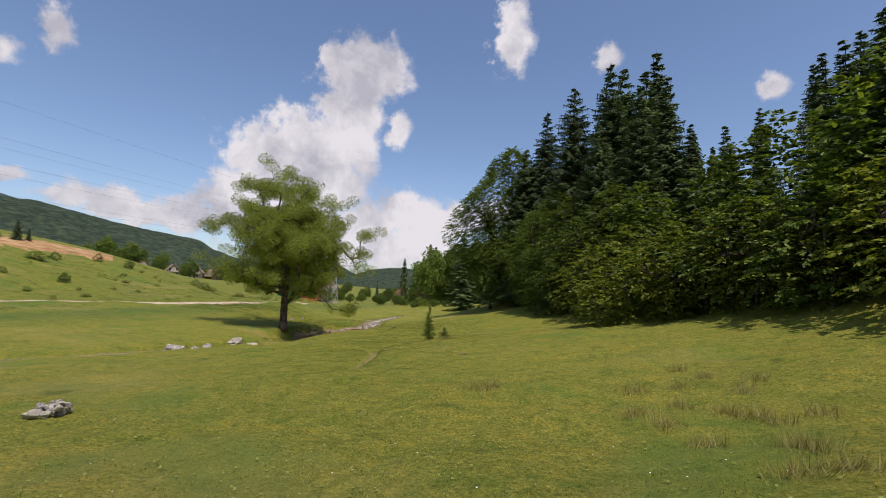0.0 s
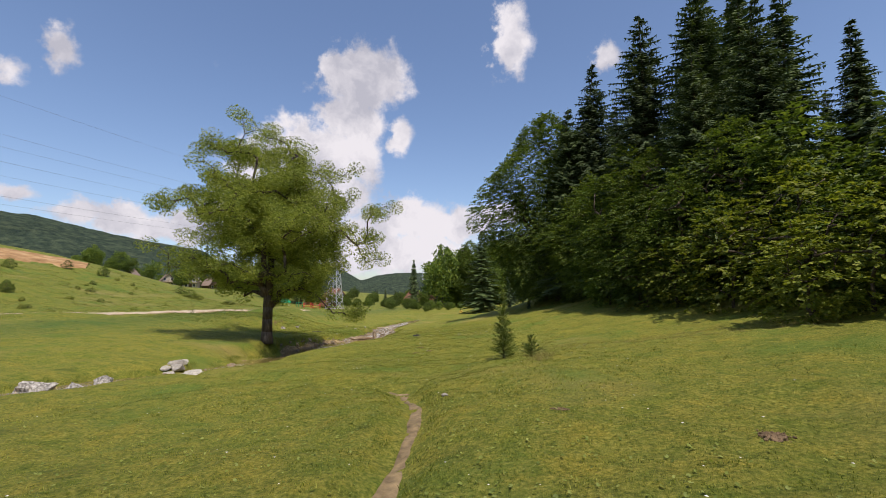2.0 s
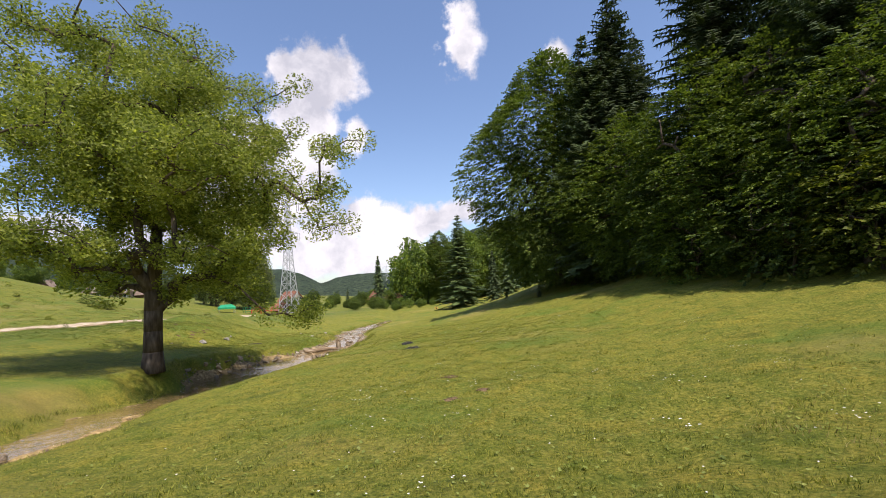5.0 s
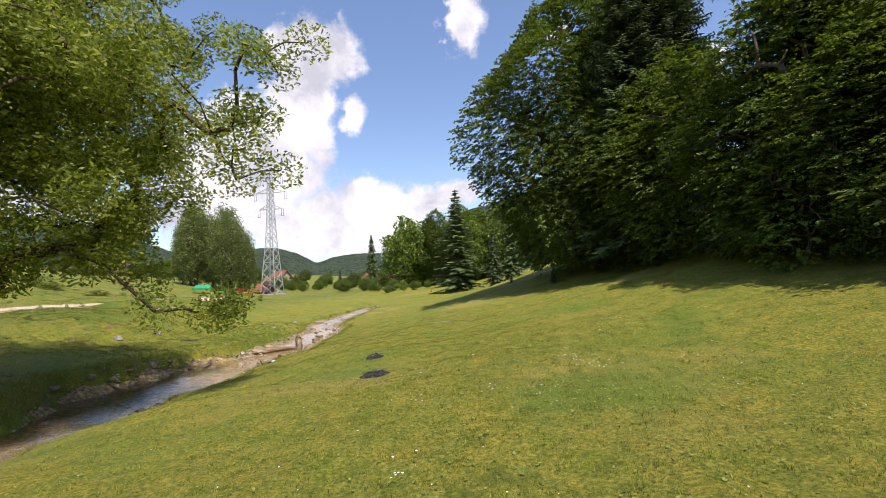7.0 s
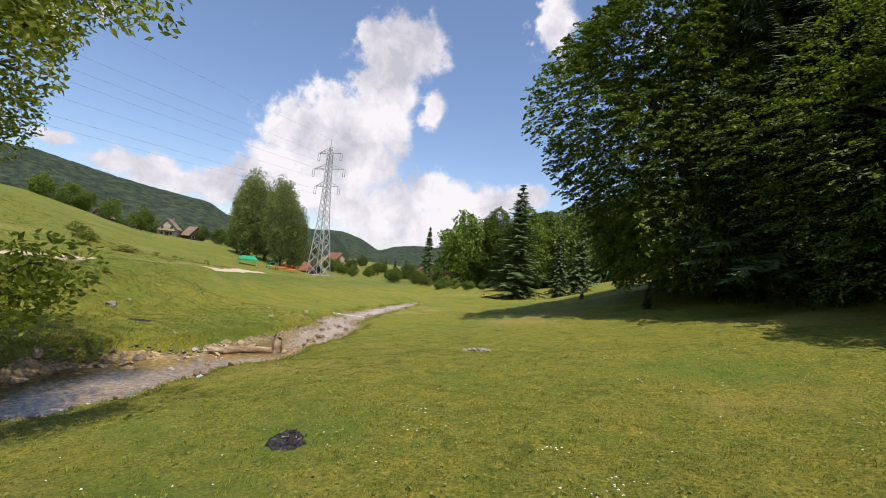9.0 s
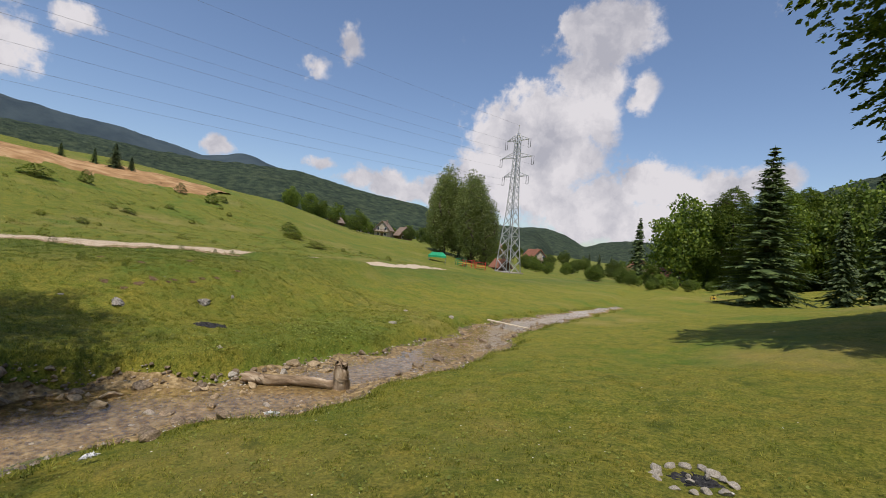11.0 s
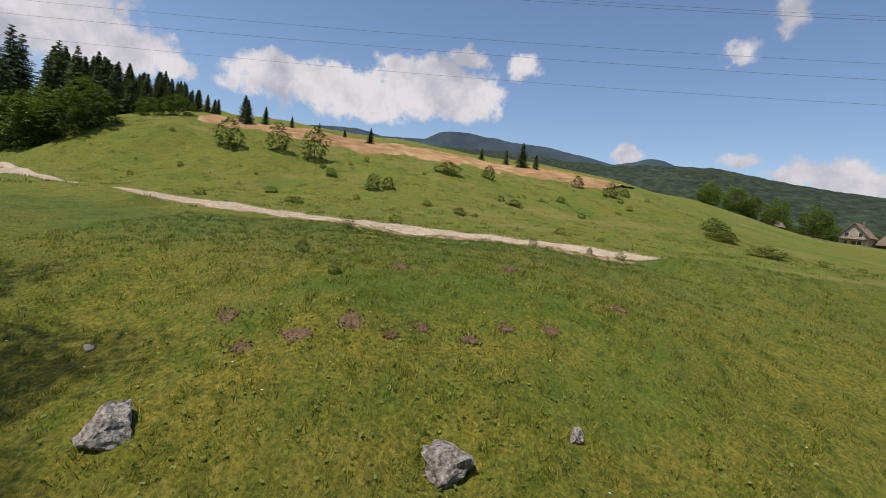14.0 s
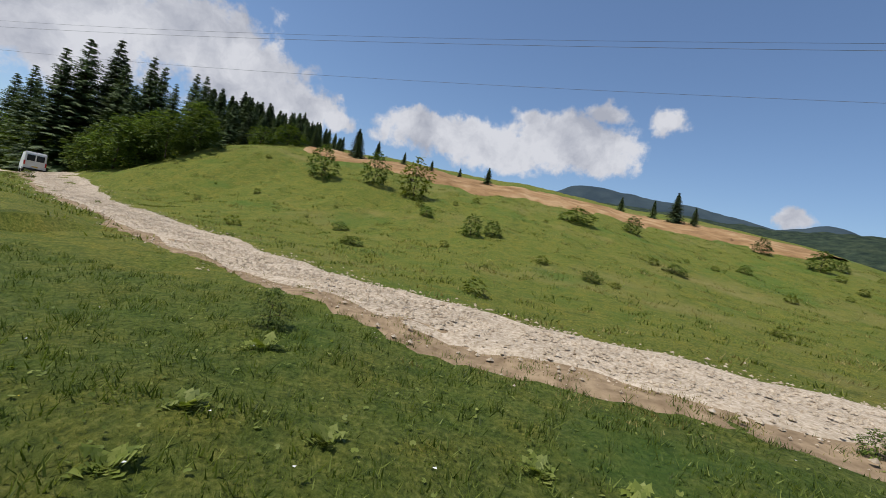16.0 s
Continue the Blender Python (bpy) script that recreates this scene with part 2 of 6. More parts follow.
BIGLEAF = leafy("butterbur_leaves", (0.14, 0.18, 0.035), (0.22, 0.265, 0.055), (0.32, 0.35, 0.10), trans=0.35, rand=0.1, scale=1.5)
BARK = simple("bark", [(0.3, (0.045, 0.034, 0.025)), (0.55, (0.10, 0.078, 0.058)), (0.75, (0.17, 0.14, 0.11))], 5.0, 0.9, 0.1, 0.9, 0.05, stretch=(1, 1, 0.25))
ROCK = simple("limestone", [(0.34, (0.10, 0.095, 0.08)), (0.5, (0.31, 0.285, 0.25)), (0.66, (0.52, 0.49, 0.44))], 7.0, 0.85, 0.2, 0.8, 0.05, rand=0.2)
PALE_STONE = simple("pale_stone", [(0.3, (0.24, 0.215, 0.175)), (0.55, (0.40, 0.365, 0.305)), (0.75, (0.54, 0.50, 0.43))], 6.0, 0.8, 0.25, 0.6, 0.03, rand=0.15)
WET_STONE = simple("stream_stone", [(0.3, (0.075, 0.055, 0.034)), (0.5, (0.19, 0.14, 0.085)), (0.72, (0.34, 0.265, 0.175))], 5.0, 0.55, 0.4, 0.6, 0.03, rand=0.3)
TAN_STONE = simple("tan_stream_stone", [(0.3, (0.20, 0.145, 0.075)), (0.5, (0.34, 0.255, 0.145)), (0.72, (0.47, 0.38, 0.24))], 4.0, 0.6, 0.35, 0.4, 0.03, rand=0.25)
GRAVEL = simple("gravel", [(0.25, (0.27, 0.20, 0.125)), (0.5, (0.49, 0.40, 0.29)), (0.75, (0.68, 0.58, 0.45))], 11.0, 0.95, 0.15, 0.7, 0.03, detail=9.0)
DIRT = simple("trodden_dirt", [(0.3, (0.19, 0.13, 0.075)), (0.7, (0.38, 0.28, 0.17))], 4.0, 0.95, 0.1, 0.6, 0.03)
CLAY = simple("bare_clay", [(0.28, (0.20, 0.115, 0.05)), (0.5, (0.34, 0.205, 0.095)), (0.72, (0.47, 0.32, 0.17))], 0.35, 0.95, 0.1, 0.8, 0.3, detail=8.0)
MOLE = simple("molehill_soil", [(0.3, (0.10, 0.068, 0.04)), (0.7, (0.22, 0.152, 0.088))], 12.0, 0.95, 0.1, 1.0, 0.03)
ASH = simple("ash", [(0.35, (0.012, 0.012, 0.013)), (0.6, (0.05, 0.05, 0.052)), (0.8, (0.16, 0.155, 0.15))], 16.0, 0.95, 0.1, 1.0, 0.03)
DEADWOOD = simple("driftwood", [(0.32, (0.09, 0.06, 0.035)), (0.5, (0.30, 0.22, 0.14)), (0.66, (0.50, 0.41, 0.30))], 5.0, 0.85, 0.15, 0.8, 0.03, stretch=(1, 1, 0.2))
PLANKWOOD = simple("pale_plank", [(0.3, (0.45, 0.38, 0.27)), (0.7, (0.62, 0.55, 0.42))], 3.0, 0.8, 0.2, 0.3, 0.01)
STEEL = simple("galvanised_steel", [(0.3, (0.42, 0.43, 0.44)), (0.7, (0.58, 0.59, 0.60))], 1.0, 0.5, 0.4, metal=0.3)
WIRE = simple("cable_metal", [(0.3, (0.13, 0.135, 0.15)), (0.7, (0.20, 0.205, 0.22))], 1.0, 0.6, 0.3)
# Colour raised a little towards blue, painting thin haze over the ridges.
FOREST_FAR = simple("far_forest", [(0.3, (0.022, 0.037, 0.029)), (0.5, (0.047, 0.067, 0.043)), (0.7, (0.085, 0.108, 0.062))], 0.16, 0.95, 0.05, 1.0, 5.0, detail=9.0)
# Distance haze is put into this colour: lighter and bluer than the forest itself.
FOREST_HAZED = simple("hazed_mountain_forest", [(0.3, (0.036, 0.054, 0.068)), (0.7, (0.058, 0.08, 0.09))], 0.01, 0.95, 0.05, 0.6, 12.0, detail=9.0)


# ---- mesh helpers ----
def mesh_of(name, verts, faces, mats, mi=None, smooth=False):
    me = bpy.data.meshes.new(name)
    me.from_pydata([tuple(map(float, v)) for v in verts], [], [tuple(map(int, f)) for f in faces])
    for m in mats:
        me.materials.append(m)
    if mi is not None:
        me.polygons.foreach_set("material_index", np.asarray(mi, dtype=np.int32))
    if smooth:
        me.polygons.foreach_set("use_smooth", np.ones(len(me.polygons), dtype=bool))
    me.update()
    return me


def flat_mesh(name, verts, k, mat):
    """A mesh of separate faces with k corners each, from an array of corners."""
    n = len(verts) // k
    me = bpy.data.meshes.new(name)
    me.vertices.add(n * k)
    me.vertices.foreach_set("co", np.asarray(verts, dtype=np.float32)[: n * k].ravel())
    me.loops.add(n * k)
    me.loops.foreach_set("vertex_index", np.arange(n * k, dtype=np.int32))
    me.polygons.add(n)
    me.polygons.foreach_set("loop_start", np.arange(0, n * k, k, dtype=np.int32))
    me.polygons.foreach_set("loop_total", np.full(n, k, dtype=np.int32))
    me.materials.append(mat)
    me.update()
    me.validate()
    return me


def part(name, data, mat, parent, label=""):
    """Links a bmesh or a mesh as one object under a thing or a part."""
    if isinstance(data, bmesh.types.BMesh):
        me = bpy.data.meshes.new(name)
        data.to_mesh(me)
        data.free()
    else:
        me = data
    if mat is not None and not me.materials:
        me.materials.append(mat)
    ob = new(name, me)
    ob.parent = parent
    return tagged(ob, label)


def thing(name, m, label, category, group="", kind=""):
    ob = new(name)
    ob.empty_display_size = 0.3
    ob.matrix_basis = m
    return tagged(ob, label, category, group, kind)


def solid(name, data, mat, m, label, category, group="", kind=""):
    ob = part(name, data, mat, None)
    ob.matrix_basis = m
    return tagged(ob, label, category, group, kind)


def tube(bm, pts, radii, sides=6):
    """A tapering tube along points."""
    rings = []
    pts = [Vector(p) for p in pts]
    for i, p in enumerate(pts):
        d = (pts[min(i + 1, len(pts) - 1)] - pts[max(i - 1, 0)]).normalized()
        q = d.to_track_quat("Z", "Y")
        rings.append([bm.verts.new(p + q @ Vector((math.cos(2 * math.pi * k / sides), math.sin(2 * math.pi * k / sides), 0)) * radii[i]) for k in range(sides)])
    for a, b in zip(rings, rings[1:]):
        for k in range(sides):
            f = bm.faces.new((a[k], a[(k + 1) % sides], b[(k + 1) % sides], b[k]))
            f.smooth = True
    bm.faces.new(rings[-1])
    bm.faces.new(list(reversed(rings[0])))


def bar(bm, a, b, w, h=None):
    """A straight bar of rectangular section."""
    a, b = Vector(a), Vector(b)
    q = (b - a).normalized().to_track_quat("Z", "Y")
    h = h or w
    c = [q @ Vector(v) for v in ((-w / 2, -h / 2, 0), (w / 2, -h / 2, 0), (w / 2, h / 2, 0), (-w / 2, h / 2, 0))]
    lo, hi = [bm.verts.new(a + v) for v in c], [bm.verts.new(b + v) for v in c]
    for k in range(4):
        bm.faces.new((lo[k], lo[(k + 1) % 4], hi[(k + 1) % 4], hi[k]))
    bm.faces.new(hi)
    bm.faces.new(lo[::-1])


def box(bm, lo, hi):
    x0, y0, z0 = lo
    x1, y1, z1 = hi
    v = [bm.verts.new(p) for p in ((x0, y0, z0), (x1, y0, z0), (x1, y1, z0), (x0, y1, z0), (x0, y0, z1), (x1, y0, z1), (x1, y1, z1), (x0, y1, z1))]
    for f in ((0, 3, 2, 1), (4, 5, 6, 7), (0, 1, 5, 4), (1, 2, 6, 5), (2, 3, 7, 6), (3, 0, 4, 7)):
        bm.faces.new([v[i] for i in f])


# ---- the lie of the land ----
def smooth_interp(x, xs, ys):
    """Monotone cubic through a profile."""
    xs, ys = np.asarray(xs, float), np.asarray(ys, float)
    x = np.clip(x, xs[0], xs[-1])
    d = np.diff(ys) / np.diff(xs)
    m = np.empty(len(xs))
    m[0], m[-1] = d[0], d[-1]
    m[1:-1] = np.where(d[:-1] * d[1:] > 0, 2 * d[:-1] * d[1:] / (d[:-1] + d[1:] + 1e-12), 0)
    i = np.clip(np.searchsorted(xs, x) - 1, 0, len(xs) - 2)
    h = xs[i + 1] - xs[i]
    t = (x - xs[i]) / h
    return (2 * t**3 - 3 * t**2 + 1) * ys[i] + (t**3 - 2 * t**2 + t) * h * m[i] + (-2 * t**3 + 3 * t**2) * ys[i + 1] + (t**3 - t**2) * h * m[i + 1]


def stream_x(y):
    return smooth_interp(y, (-400, -40, 0, 12, 21.5, 26, 30, 33, 39, 43, 48, 53.5, 57, 61, 65, 75, 85, 100, 115, 160, 400, 900), (-60, -44, -27, -22.8, -19.9, -19.0, -17.8, -17.6, -19.0, -19.6, -20.1, -21.7, -21.3, -20.1, -18.7, -18.9, -21.2, -21.4, -21.4, -29, -60, -90))


LEFT = {  # heights by distance to the left of the stream
    -60: ((0, 1, 2, 4, 20, 60, 100, 125, 160, 300, 900), (1.0, 1.1, 1.6, 1.7, 1.5, 1.2, 2.2, 8, 20, 38, 60)),
    5: ((0, 1, 2, 4, 16, 44, 62, 79, 104, 144, 294, 900), (-1.75, -1.65, -1.4, -1.2, -0.9, -0.5, 0.2, 5.0, 16.0, 28, 40, 60)),
    35: ((0, 0.9, 1.8, 3.5, 8, 16, 24, 31, 44, 52, 60, 69, 104, 144, 294, 900), (-3.25, -3.15, -2.7, -2.3, -1.95, -1.5, -1.15, -0.95, -0.6, 0.5, 3.8, 8.5, 19, 26, 34, 60)),
    50: ((0, 2.1, 2.8, 3.5, 6, 10, 16, 22, 30, 42, 50, 58, 67, 101, 141, 290, 900), (-5.0, -4.9, -3.7, -3.05, -2.85, -2.5, -1.8, -1.3, -0.95, -0.3, 1.0, 3.6, 7.2, 18, 25, 32, 57)),
    65: ((0, 2.4, 3.1, 5, 9, 12, 16, 20, 27, 33, 45, 62, 77, 100, 125, 150, 300, 900), (-4.6, -4.5, -3.9, -3.65, -3.55, -2.7, -1.5, -1.25, -1.0, -0.95, 0.1, 3.8, 8.7, 16.0, 21.5, 24, 30, 55)),
    95: ((0, 1.8, 2.8, 6, 12, 20, 30, 45, 65, 85, 120, 160, 300, 900), (-4.9, -4.8, -4.45, -4.3, -3.6, -2.2, -1.4, -0.1, 4.0, 9, 17.5, 22, 27, 45)),
    135: ((0, 1.8, 3, 15, 30, 50, 80, 110, 150, 300, 900), (-5.3, -5.2, -4.7, -4.2, -3.6, -1.4, 4.0, 9, 14.5, 18, 36)),
    260: ((0, 3, 30, 60, 120, 200, 320, 900), (-6, -5, -4.5, -2.5, 3, 8, 14, 30)),
}
RIGHT = {  # and to its right
    -60: ((0, 1, 2, 14, 22, 30, 45, 70, 130, 900), (2.2, 2.3, 2.9, 3.0, 3.6, 5, 10, 17, 26, 60)),
    0: ((0, 1, 2, 20, 30, 36, 42, 52, 70, 100, 180, 900), (-1.5, -1.4, -1.1, -0.6, -0.25, 0.1, 1.0, 3.3, 9.5, 18, 30, 70)),
    21: ((0, 1.2, 2.2, 13, 16.8, 20.7, 24.7, 30, 38, 46, 63, 96, 175, 900), (-2.45, -2.35, -2.0, -1.45, -1.2, -0.75, -0.3, 0.25, 1.7, 4.3, 10.8, 20, 30, 70)),
    44: ((0, 1.5, 2.5, 6, 10.6, 16, 22.6, 29, 34.6, 46.5, 80, 160, 900), (-4.2, -4.1, -3.5, -2.75, -2.2, -1.9, -1.35, -0.2, 0.9, 4.6, 17.5, 28, 78)),
    55: ((0, 2.4, 3.2, 6, 11, 17, 22, 27, 33, 40, 60, 120, 900), (-5.0, -4.95, -4.7, -3.9, -2.9, -2.2, -1.7, -0.8, 0.4, 2.3, 9.5, 22, 65)),
    65: ((0, 1.8, 2.7, 6, 11, 17, 21, 26, 35, 60, 120, 900), (-4.7, -4.6, -4.2, -3.6, -2.95, -1.9, -1.2, -0.1, 2.6, 11, 22, 60)),
    100: ((0, 1.8, 2.7, 10, 20, 27, 35, 50, 80, 140, 900), (-4.95, -4.85, -4.5, -4.0, -1.9, 0.4, 2.8, 7.6, 16, 27, 70)),
    150: ((0, 2, 3, 20, 32, 45, 60, 90, 150, 900), (-5.4, -5.3, -4.9, -4.4, -3.2, 0.5, 5, 16, 32, 80)),
    280: ((0, 3, 30, 55, 70, 100, 160, 900), (-6, -5, -4.5, -3, 1, 14, 34, 90)),
}


def side_height(table, s, y):
    keys = sorted(table)
    layers = np.stack([smooth_interp(s, *table[k]) for k in keys])
    u = np.clip(np.interp(y, keys, range(len(keys))), 0, len(keys) - 1)
    i = np.clip(u.astype(int), 0, len(keys) - 2)
    f = u - i
    f = f * f * (3 - 2 * f) * 0.5 + f * 0.5
    take = np.arange(s.size)
    flat = layers.reshape(len(keys), -1)
    ii, ff = i.ravel(), f.ravel()
    return (flat[ii, take] * (1 - ff) + flat[ii + 1, take] * ff).reshape(s.shape)


def foot_height(table, y):
    """Height of a side's profile at the stream itself."""
    keys = sorted(table)
    u = np.interp(y, keys, range(len(keys)))
    i = np.clip(u.astype(int), 0, len(keys) - 2)
    f = u - i
    f = f * f * (3 - 2 * f) * 0.5 + f * 0.5
    v = np.array([table[k][1][0] for k in keys])
    return v[i] * (1 - f) + v[i + 1] * f


def wobble(x, y, a, l, seed=0.0):
    """Smooth made-up unevenness."""
    u, v = x / l + seed, y / l - seed * 1.7
    return a * (np.sin(u * 2.1 + 1.3 * np.sin(v * 1.3 + seed)) * np.cos(v * 1.9 + 0.8 * np.sin(u * 0.9)) + 0.5 * np.sin(u * 4.3 + v * 3.1 + seed) * np.sin(v * 4.7 - u * 2.2))


BROOK = ((-1.0, 9.0), (-1.45, 11.1), (-1.6, 13.6), (-2.0, 16.6), (-2.6, 18.3), (-3.1, 19.7), (-4.9, 20.9), (-8.0, 22.6), (-12.0, 24.5), (-16.0, 27.0), (-17.7, 30.0))


def brook_distance(x, y):
    best = np.full(x.shape, 1e9)
    for (ax, ay), (bx, by) in zip(BROOK, BROOK[1:]):
        t = np.clip(((x - ax) * (bx - ax) + (y - ay) * (by - ay)) / ((bx - ax) ** 2 + (by - ay) ** 2), 0, 1)
        best = np.minimum(best, np.hypot(x - ax - t * (bx - ax), y - ay - t * (by - ay)))
    return best


ROAD = ((-100, -95), (-93, -36), (-87.5, -7), (-82, 9), (-65, 35.5), (-53.2, 55), (-49.6, 62), (-47.2, 68), (-46.4, 74), (-45.6, 80), (-45.4, 88), (-45.9, 99), (-48, 108), (-52, 118))


def height(x, y):
    x, y = np.asarray(x, float), np.asarray(y, float)
    s = stream_x(y) + 0.25 * np.sin(y * 0.9) + 0.15 * np.sin(y * 2.3 + 1) - x
    z = np.where(s > 0, side_height(LEFT, np.maximum(s, 0), y), side_height(RIGHT, np.maximum(-s, 0), y))
    left0, right0 = foot_height(LEFT, y), foot_height(RIGHT, y)
    z = z + np.where(s > 0, 0.5, -0.5) * (right0 - left0) * np.exp(-((s / 3.0) ** 2))
    away = np.clip((np.abs(s) - 2.5) / 4, 0, 1)
    z = z + away * (wobble(x, y, 0.07, 3.1) + wobble(x, y, 0.16, 11.0, 2.0) * np.clip(1.2 - np.abs(s) / 55, 0.12, 1) + wobble(x, y, 0.04, 0.9, 5.0) + wobble(x, y, 0.018, 0.45, 9.0))
    z = z + np.clip((np.abs(s) - 70) / 60, 0, 1) * wobble(x, y, 0.7, 38.0, 7.0)
    d = brook_distance(x, y)
    z = z - 0.36 * np.exp(-((d / 0.46) ** 2)) * np.clip((y - 8.5) / 3, 0, 1)
    around = np.degrees(np.arctan2(-(x + 25), y - 66))
    lift = np.interp(around, (36, 44, 50, 56, 63, 70, 78, 86, 97, 110, 119, 126, 138), (1, 0.75, 1.1, 1.2, 1.17, 1.03, 0.91, 0.86, 0.86, 0.85, 1.0, 1.3, 1.0))
    z = np.where(s > 0, z + np.maximum(z, 0) * (lift - 1) * np.clip((np.hypot(x + 25, y - 66) - 50) / 40, 0, 1), z)
    edge = np.interp(y, [p[1] for p in ROAD], [p[0] for p in ROAD]) + 5.0 + 0.05 * np.abs(y - 66)
    crest = np.interp(y, (24, 27, 30, 34, 38, 42, 46, 50, 54, 55.5, 75.5, 77, 80, 84, 88, 89.5), (-6, 0.2, 0.24, -0.03, -0.3, -0.28, -0.37, -0.39, -0.6, -6, -6, -0.9, -0.97, -1.12, -1.27, -6))
    z = z + np.clip(crest + 0.06 * np.sin(y * 0.9) - z, 0, 1.2) * np.exp(-(((x - edge) / 2.2) ** 2))
    far = np.clip((np.hypot(x + 20, y - 60) - 500) / 600, 0, 1)
    return z * (1 - far) + far * -8


def ground_z(x, y):
    return float(height(np.array([x]), np.array([y]))[0])


def ground_normal(x, y, e=0.3):
    return Vector((ground_z(x - e, y) - ground_z(x + e, y), ground_z(x, y - e) - ground_z(x, y + e), 2 * e)).normalized()


def axis_steps(lo, hi, core_lo, core_hi, fine, grow):
    vals = list(np.arange(core_lo, core_hi + 1e-6, fine))
    step, v = fine, core_hi
    while v < hi:
        step *= grow
        v += step
        vals.append(v)
    step, v = fine, core_lo
    while v > lo:
        step *= grow
        v -= step
        vals.insert(0, v)
    return np.array(vals)


def ground_sheet():
    xs = axis_steps(-4500, 4500, -48, 15, 0.32, 1.06)
    ys = axis_steps(-4500, 4500, -10, 86, 0.32, 1.06)
    X, Y = np.meshgrid(xs, ys)
    Z = height(X, Y)
    n, m = len(ys), len(xs)
    idx = np.arange(n * m).reshape(n, m)
    f = np.stack([idx[:-1, :-1], idx[:-1, 1:], idx[1:, 1:], idx[1:, :-1]], -1).reshape(-1, 4)
    me = bpy.data.meshes.new("ground")
    me.vertices.add(n * m)
    me.vertices.foreach_set("co", np.stack([X, Y, Z], -1).astype(np.float32).ravel())
    me.loops.add(f.size)
    me.loops.foreach_set("vertex_index", f.ravel().astype(np.int32))
    me.polygons.add(len(f))
    me.polygons.foreach_set("loop_start", np.arange(0, f.size, 4, dtype=np.int32))
    me.polygons.foreach_set("loop_total", np.full(len(f), 4, dtype=np.int32))
    me.polygons.foreach_set("use_smooth", np.ones(len(f), dtype=bool))
    me.materials.append(MEADOW)
    me.update()
    tagged(new("ground", me), "rolling green meadow valley of short grass with dry patches", "ground", kind="structure")


ground_sheet()


def ribbon(name, pts, half, lift, mat, label, category, across=7, crown=0.0, step=0.6, edge=0.25, seed=1.0):
    """A strip laid on the ground along a line, with uneven edges."""
    p = np.array(pts, float)
    d = np.r_[0, np.cumsum(np.hypot(*np.diff(p, axis=0).T))]
    t = np.arange(0, d[-1], step)
    cx, cy = smooth_interp(t, d, p[:, 0]), smooth_interp(t, d, p[:, 1])
    tx, ty = np.gradient(cx), np.gradient(cy)
    n = np.hypot(tx, ty)
    nx, ny = -ty / n, tx / n
    u = np.linspace(-1, 1, across)
    w = half + edge * np.sin(t * 0.9 + seed) * np.sin(t * 0.37 + 2 * seed)
    w2 = half + edge * np.sin(t * 0.7 + 3 * seed) * np.sin(t * 0.43 + seed)
    W = np.where(u[None] < 0, w[:, None], w2[:, None])
    X, Y = cx[:, None] + nx[:, None] * u * W, cy[:, None] + ny[:, None] * u * W
    Z = height(X, Y) + lift - np.where(np.abs(u) > 0.99, lift + 0.05, 0)[None] + crown * (1 - u**2)[None]
    a, b = X.shape
    idx = np.arange(a * b).reshape(a, b)
    f = np.stack([idx[:-1, :-1], idx[1:, :-1], idx[1:, 1:], idx[:-1, 1:]], -1).reshape(-1, 4)
    me = mesh_of(name, np.stack([X, Y, Z], -1).reshape(-1, 3), f, [mat], smooth=True)
    return tagged(new(name, me), label, category, kind="structure")


ribbon("road", ROAD, 2.0, 0.05, GRAVEL, "pale limestone gravel farm track across the meadow", "road", across=13, edge=0.35)
VERGE = tuple((x + 2.3, y + 1.3) for x, y in ROAD[3:10])
ribbon("road_verge", VERGE, 1.0, 0.03, DIRT, "trodden earth wheel track beside the gravel", "road", across=7, edge=0.45, seed=2.3)


# ---- distant hills ----
def ridge_interp(az, table):
    a = np.array([r[0] for r in table]); e = np.array([r[1] for r in table])
    return smooth_interp(az, a, e)


def hill(name, table, dist, depth, mat, label, rough_h, seed, foot=-12.0):
    """A long wooded ridge seen along azimuths round the valley's middle, with a lumpy crest."""
    az = np.linspace(table[0][0], table[-1][0], int((table[-1][0] - table[0][0]) * 7))
    rows = 26
    V = []
    ctr = np.array((-12.0, 50.0))
    el = ridge_interp(az, table)
    for j in range(rows):
        u = j / (rows - 1)
        d = dist + depth * (u - 0.75)
        prof = np.sin(min(u / 0.75, 1.0) * math.pi / 2) ** 1.15 if u <= 0.75 else 1 - 0.6 * (u - 0.75) / 0.25
        top = np.tan(np.radians(el)) * dist + 0.5
        z = foot + (top - foot) * prof
        a = np.radians(az)
        x, y = ctr[0] - np.sin(a) * d, ctr[1] + np.cos(a) * d
        z = z + prof * rough_h * np.array([noise.fractal(Vector((xx * 6.5 / dist, yy * 6.5 / dist, seed)), 0.9, 2.1, 5) + 0.35 * noise.noise(Vector((xx * 60 / dist, yy * 60 / dist, seed))) for xx, yy in zip(x, y)])
        V.append(np.stack([x, y, z], -1))
    V = np.stack(V)
    n, m = V.shape[:2]
    idx = np.arange(n * m).reshape(n, m)
    f = np.stack([idx[:-1, :-1], idx[:-1, 1:], idx[1:, 1:], idx[1:, :-1]], -1).reshape(-1, 4)
    ob = new(name, mesh_of(name, V.reshape(-1, 3), f, [mat], smooth=True))
    return tagged(ob, label, "hill", kind="structure")


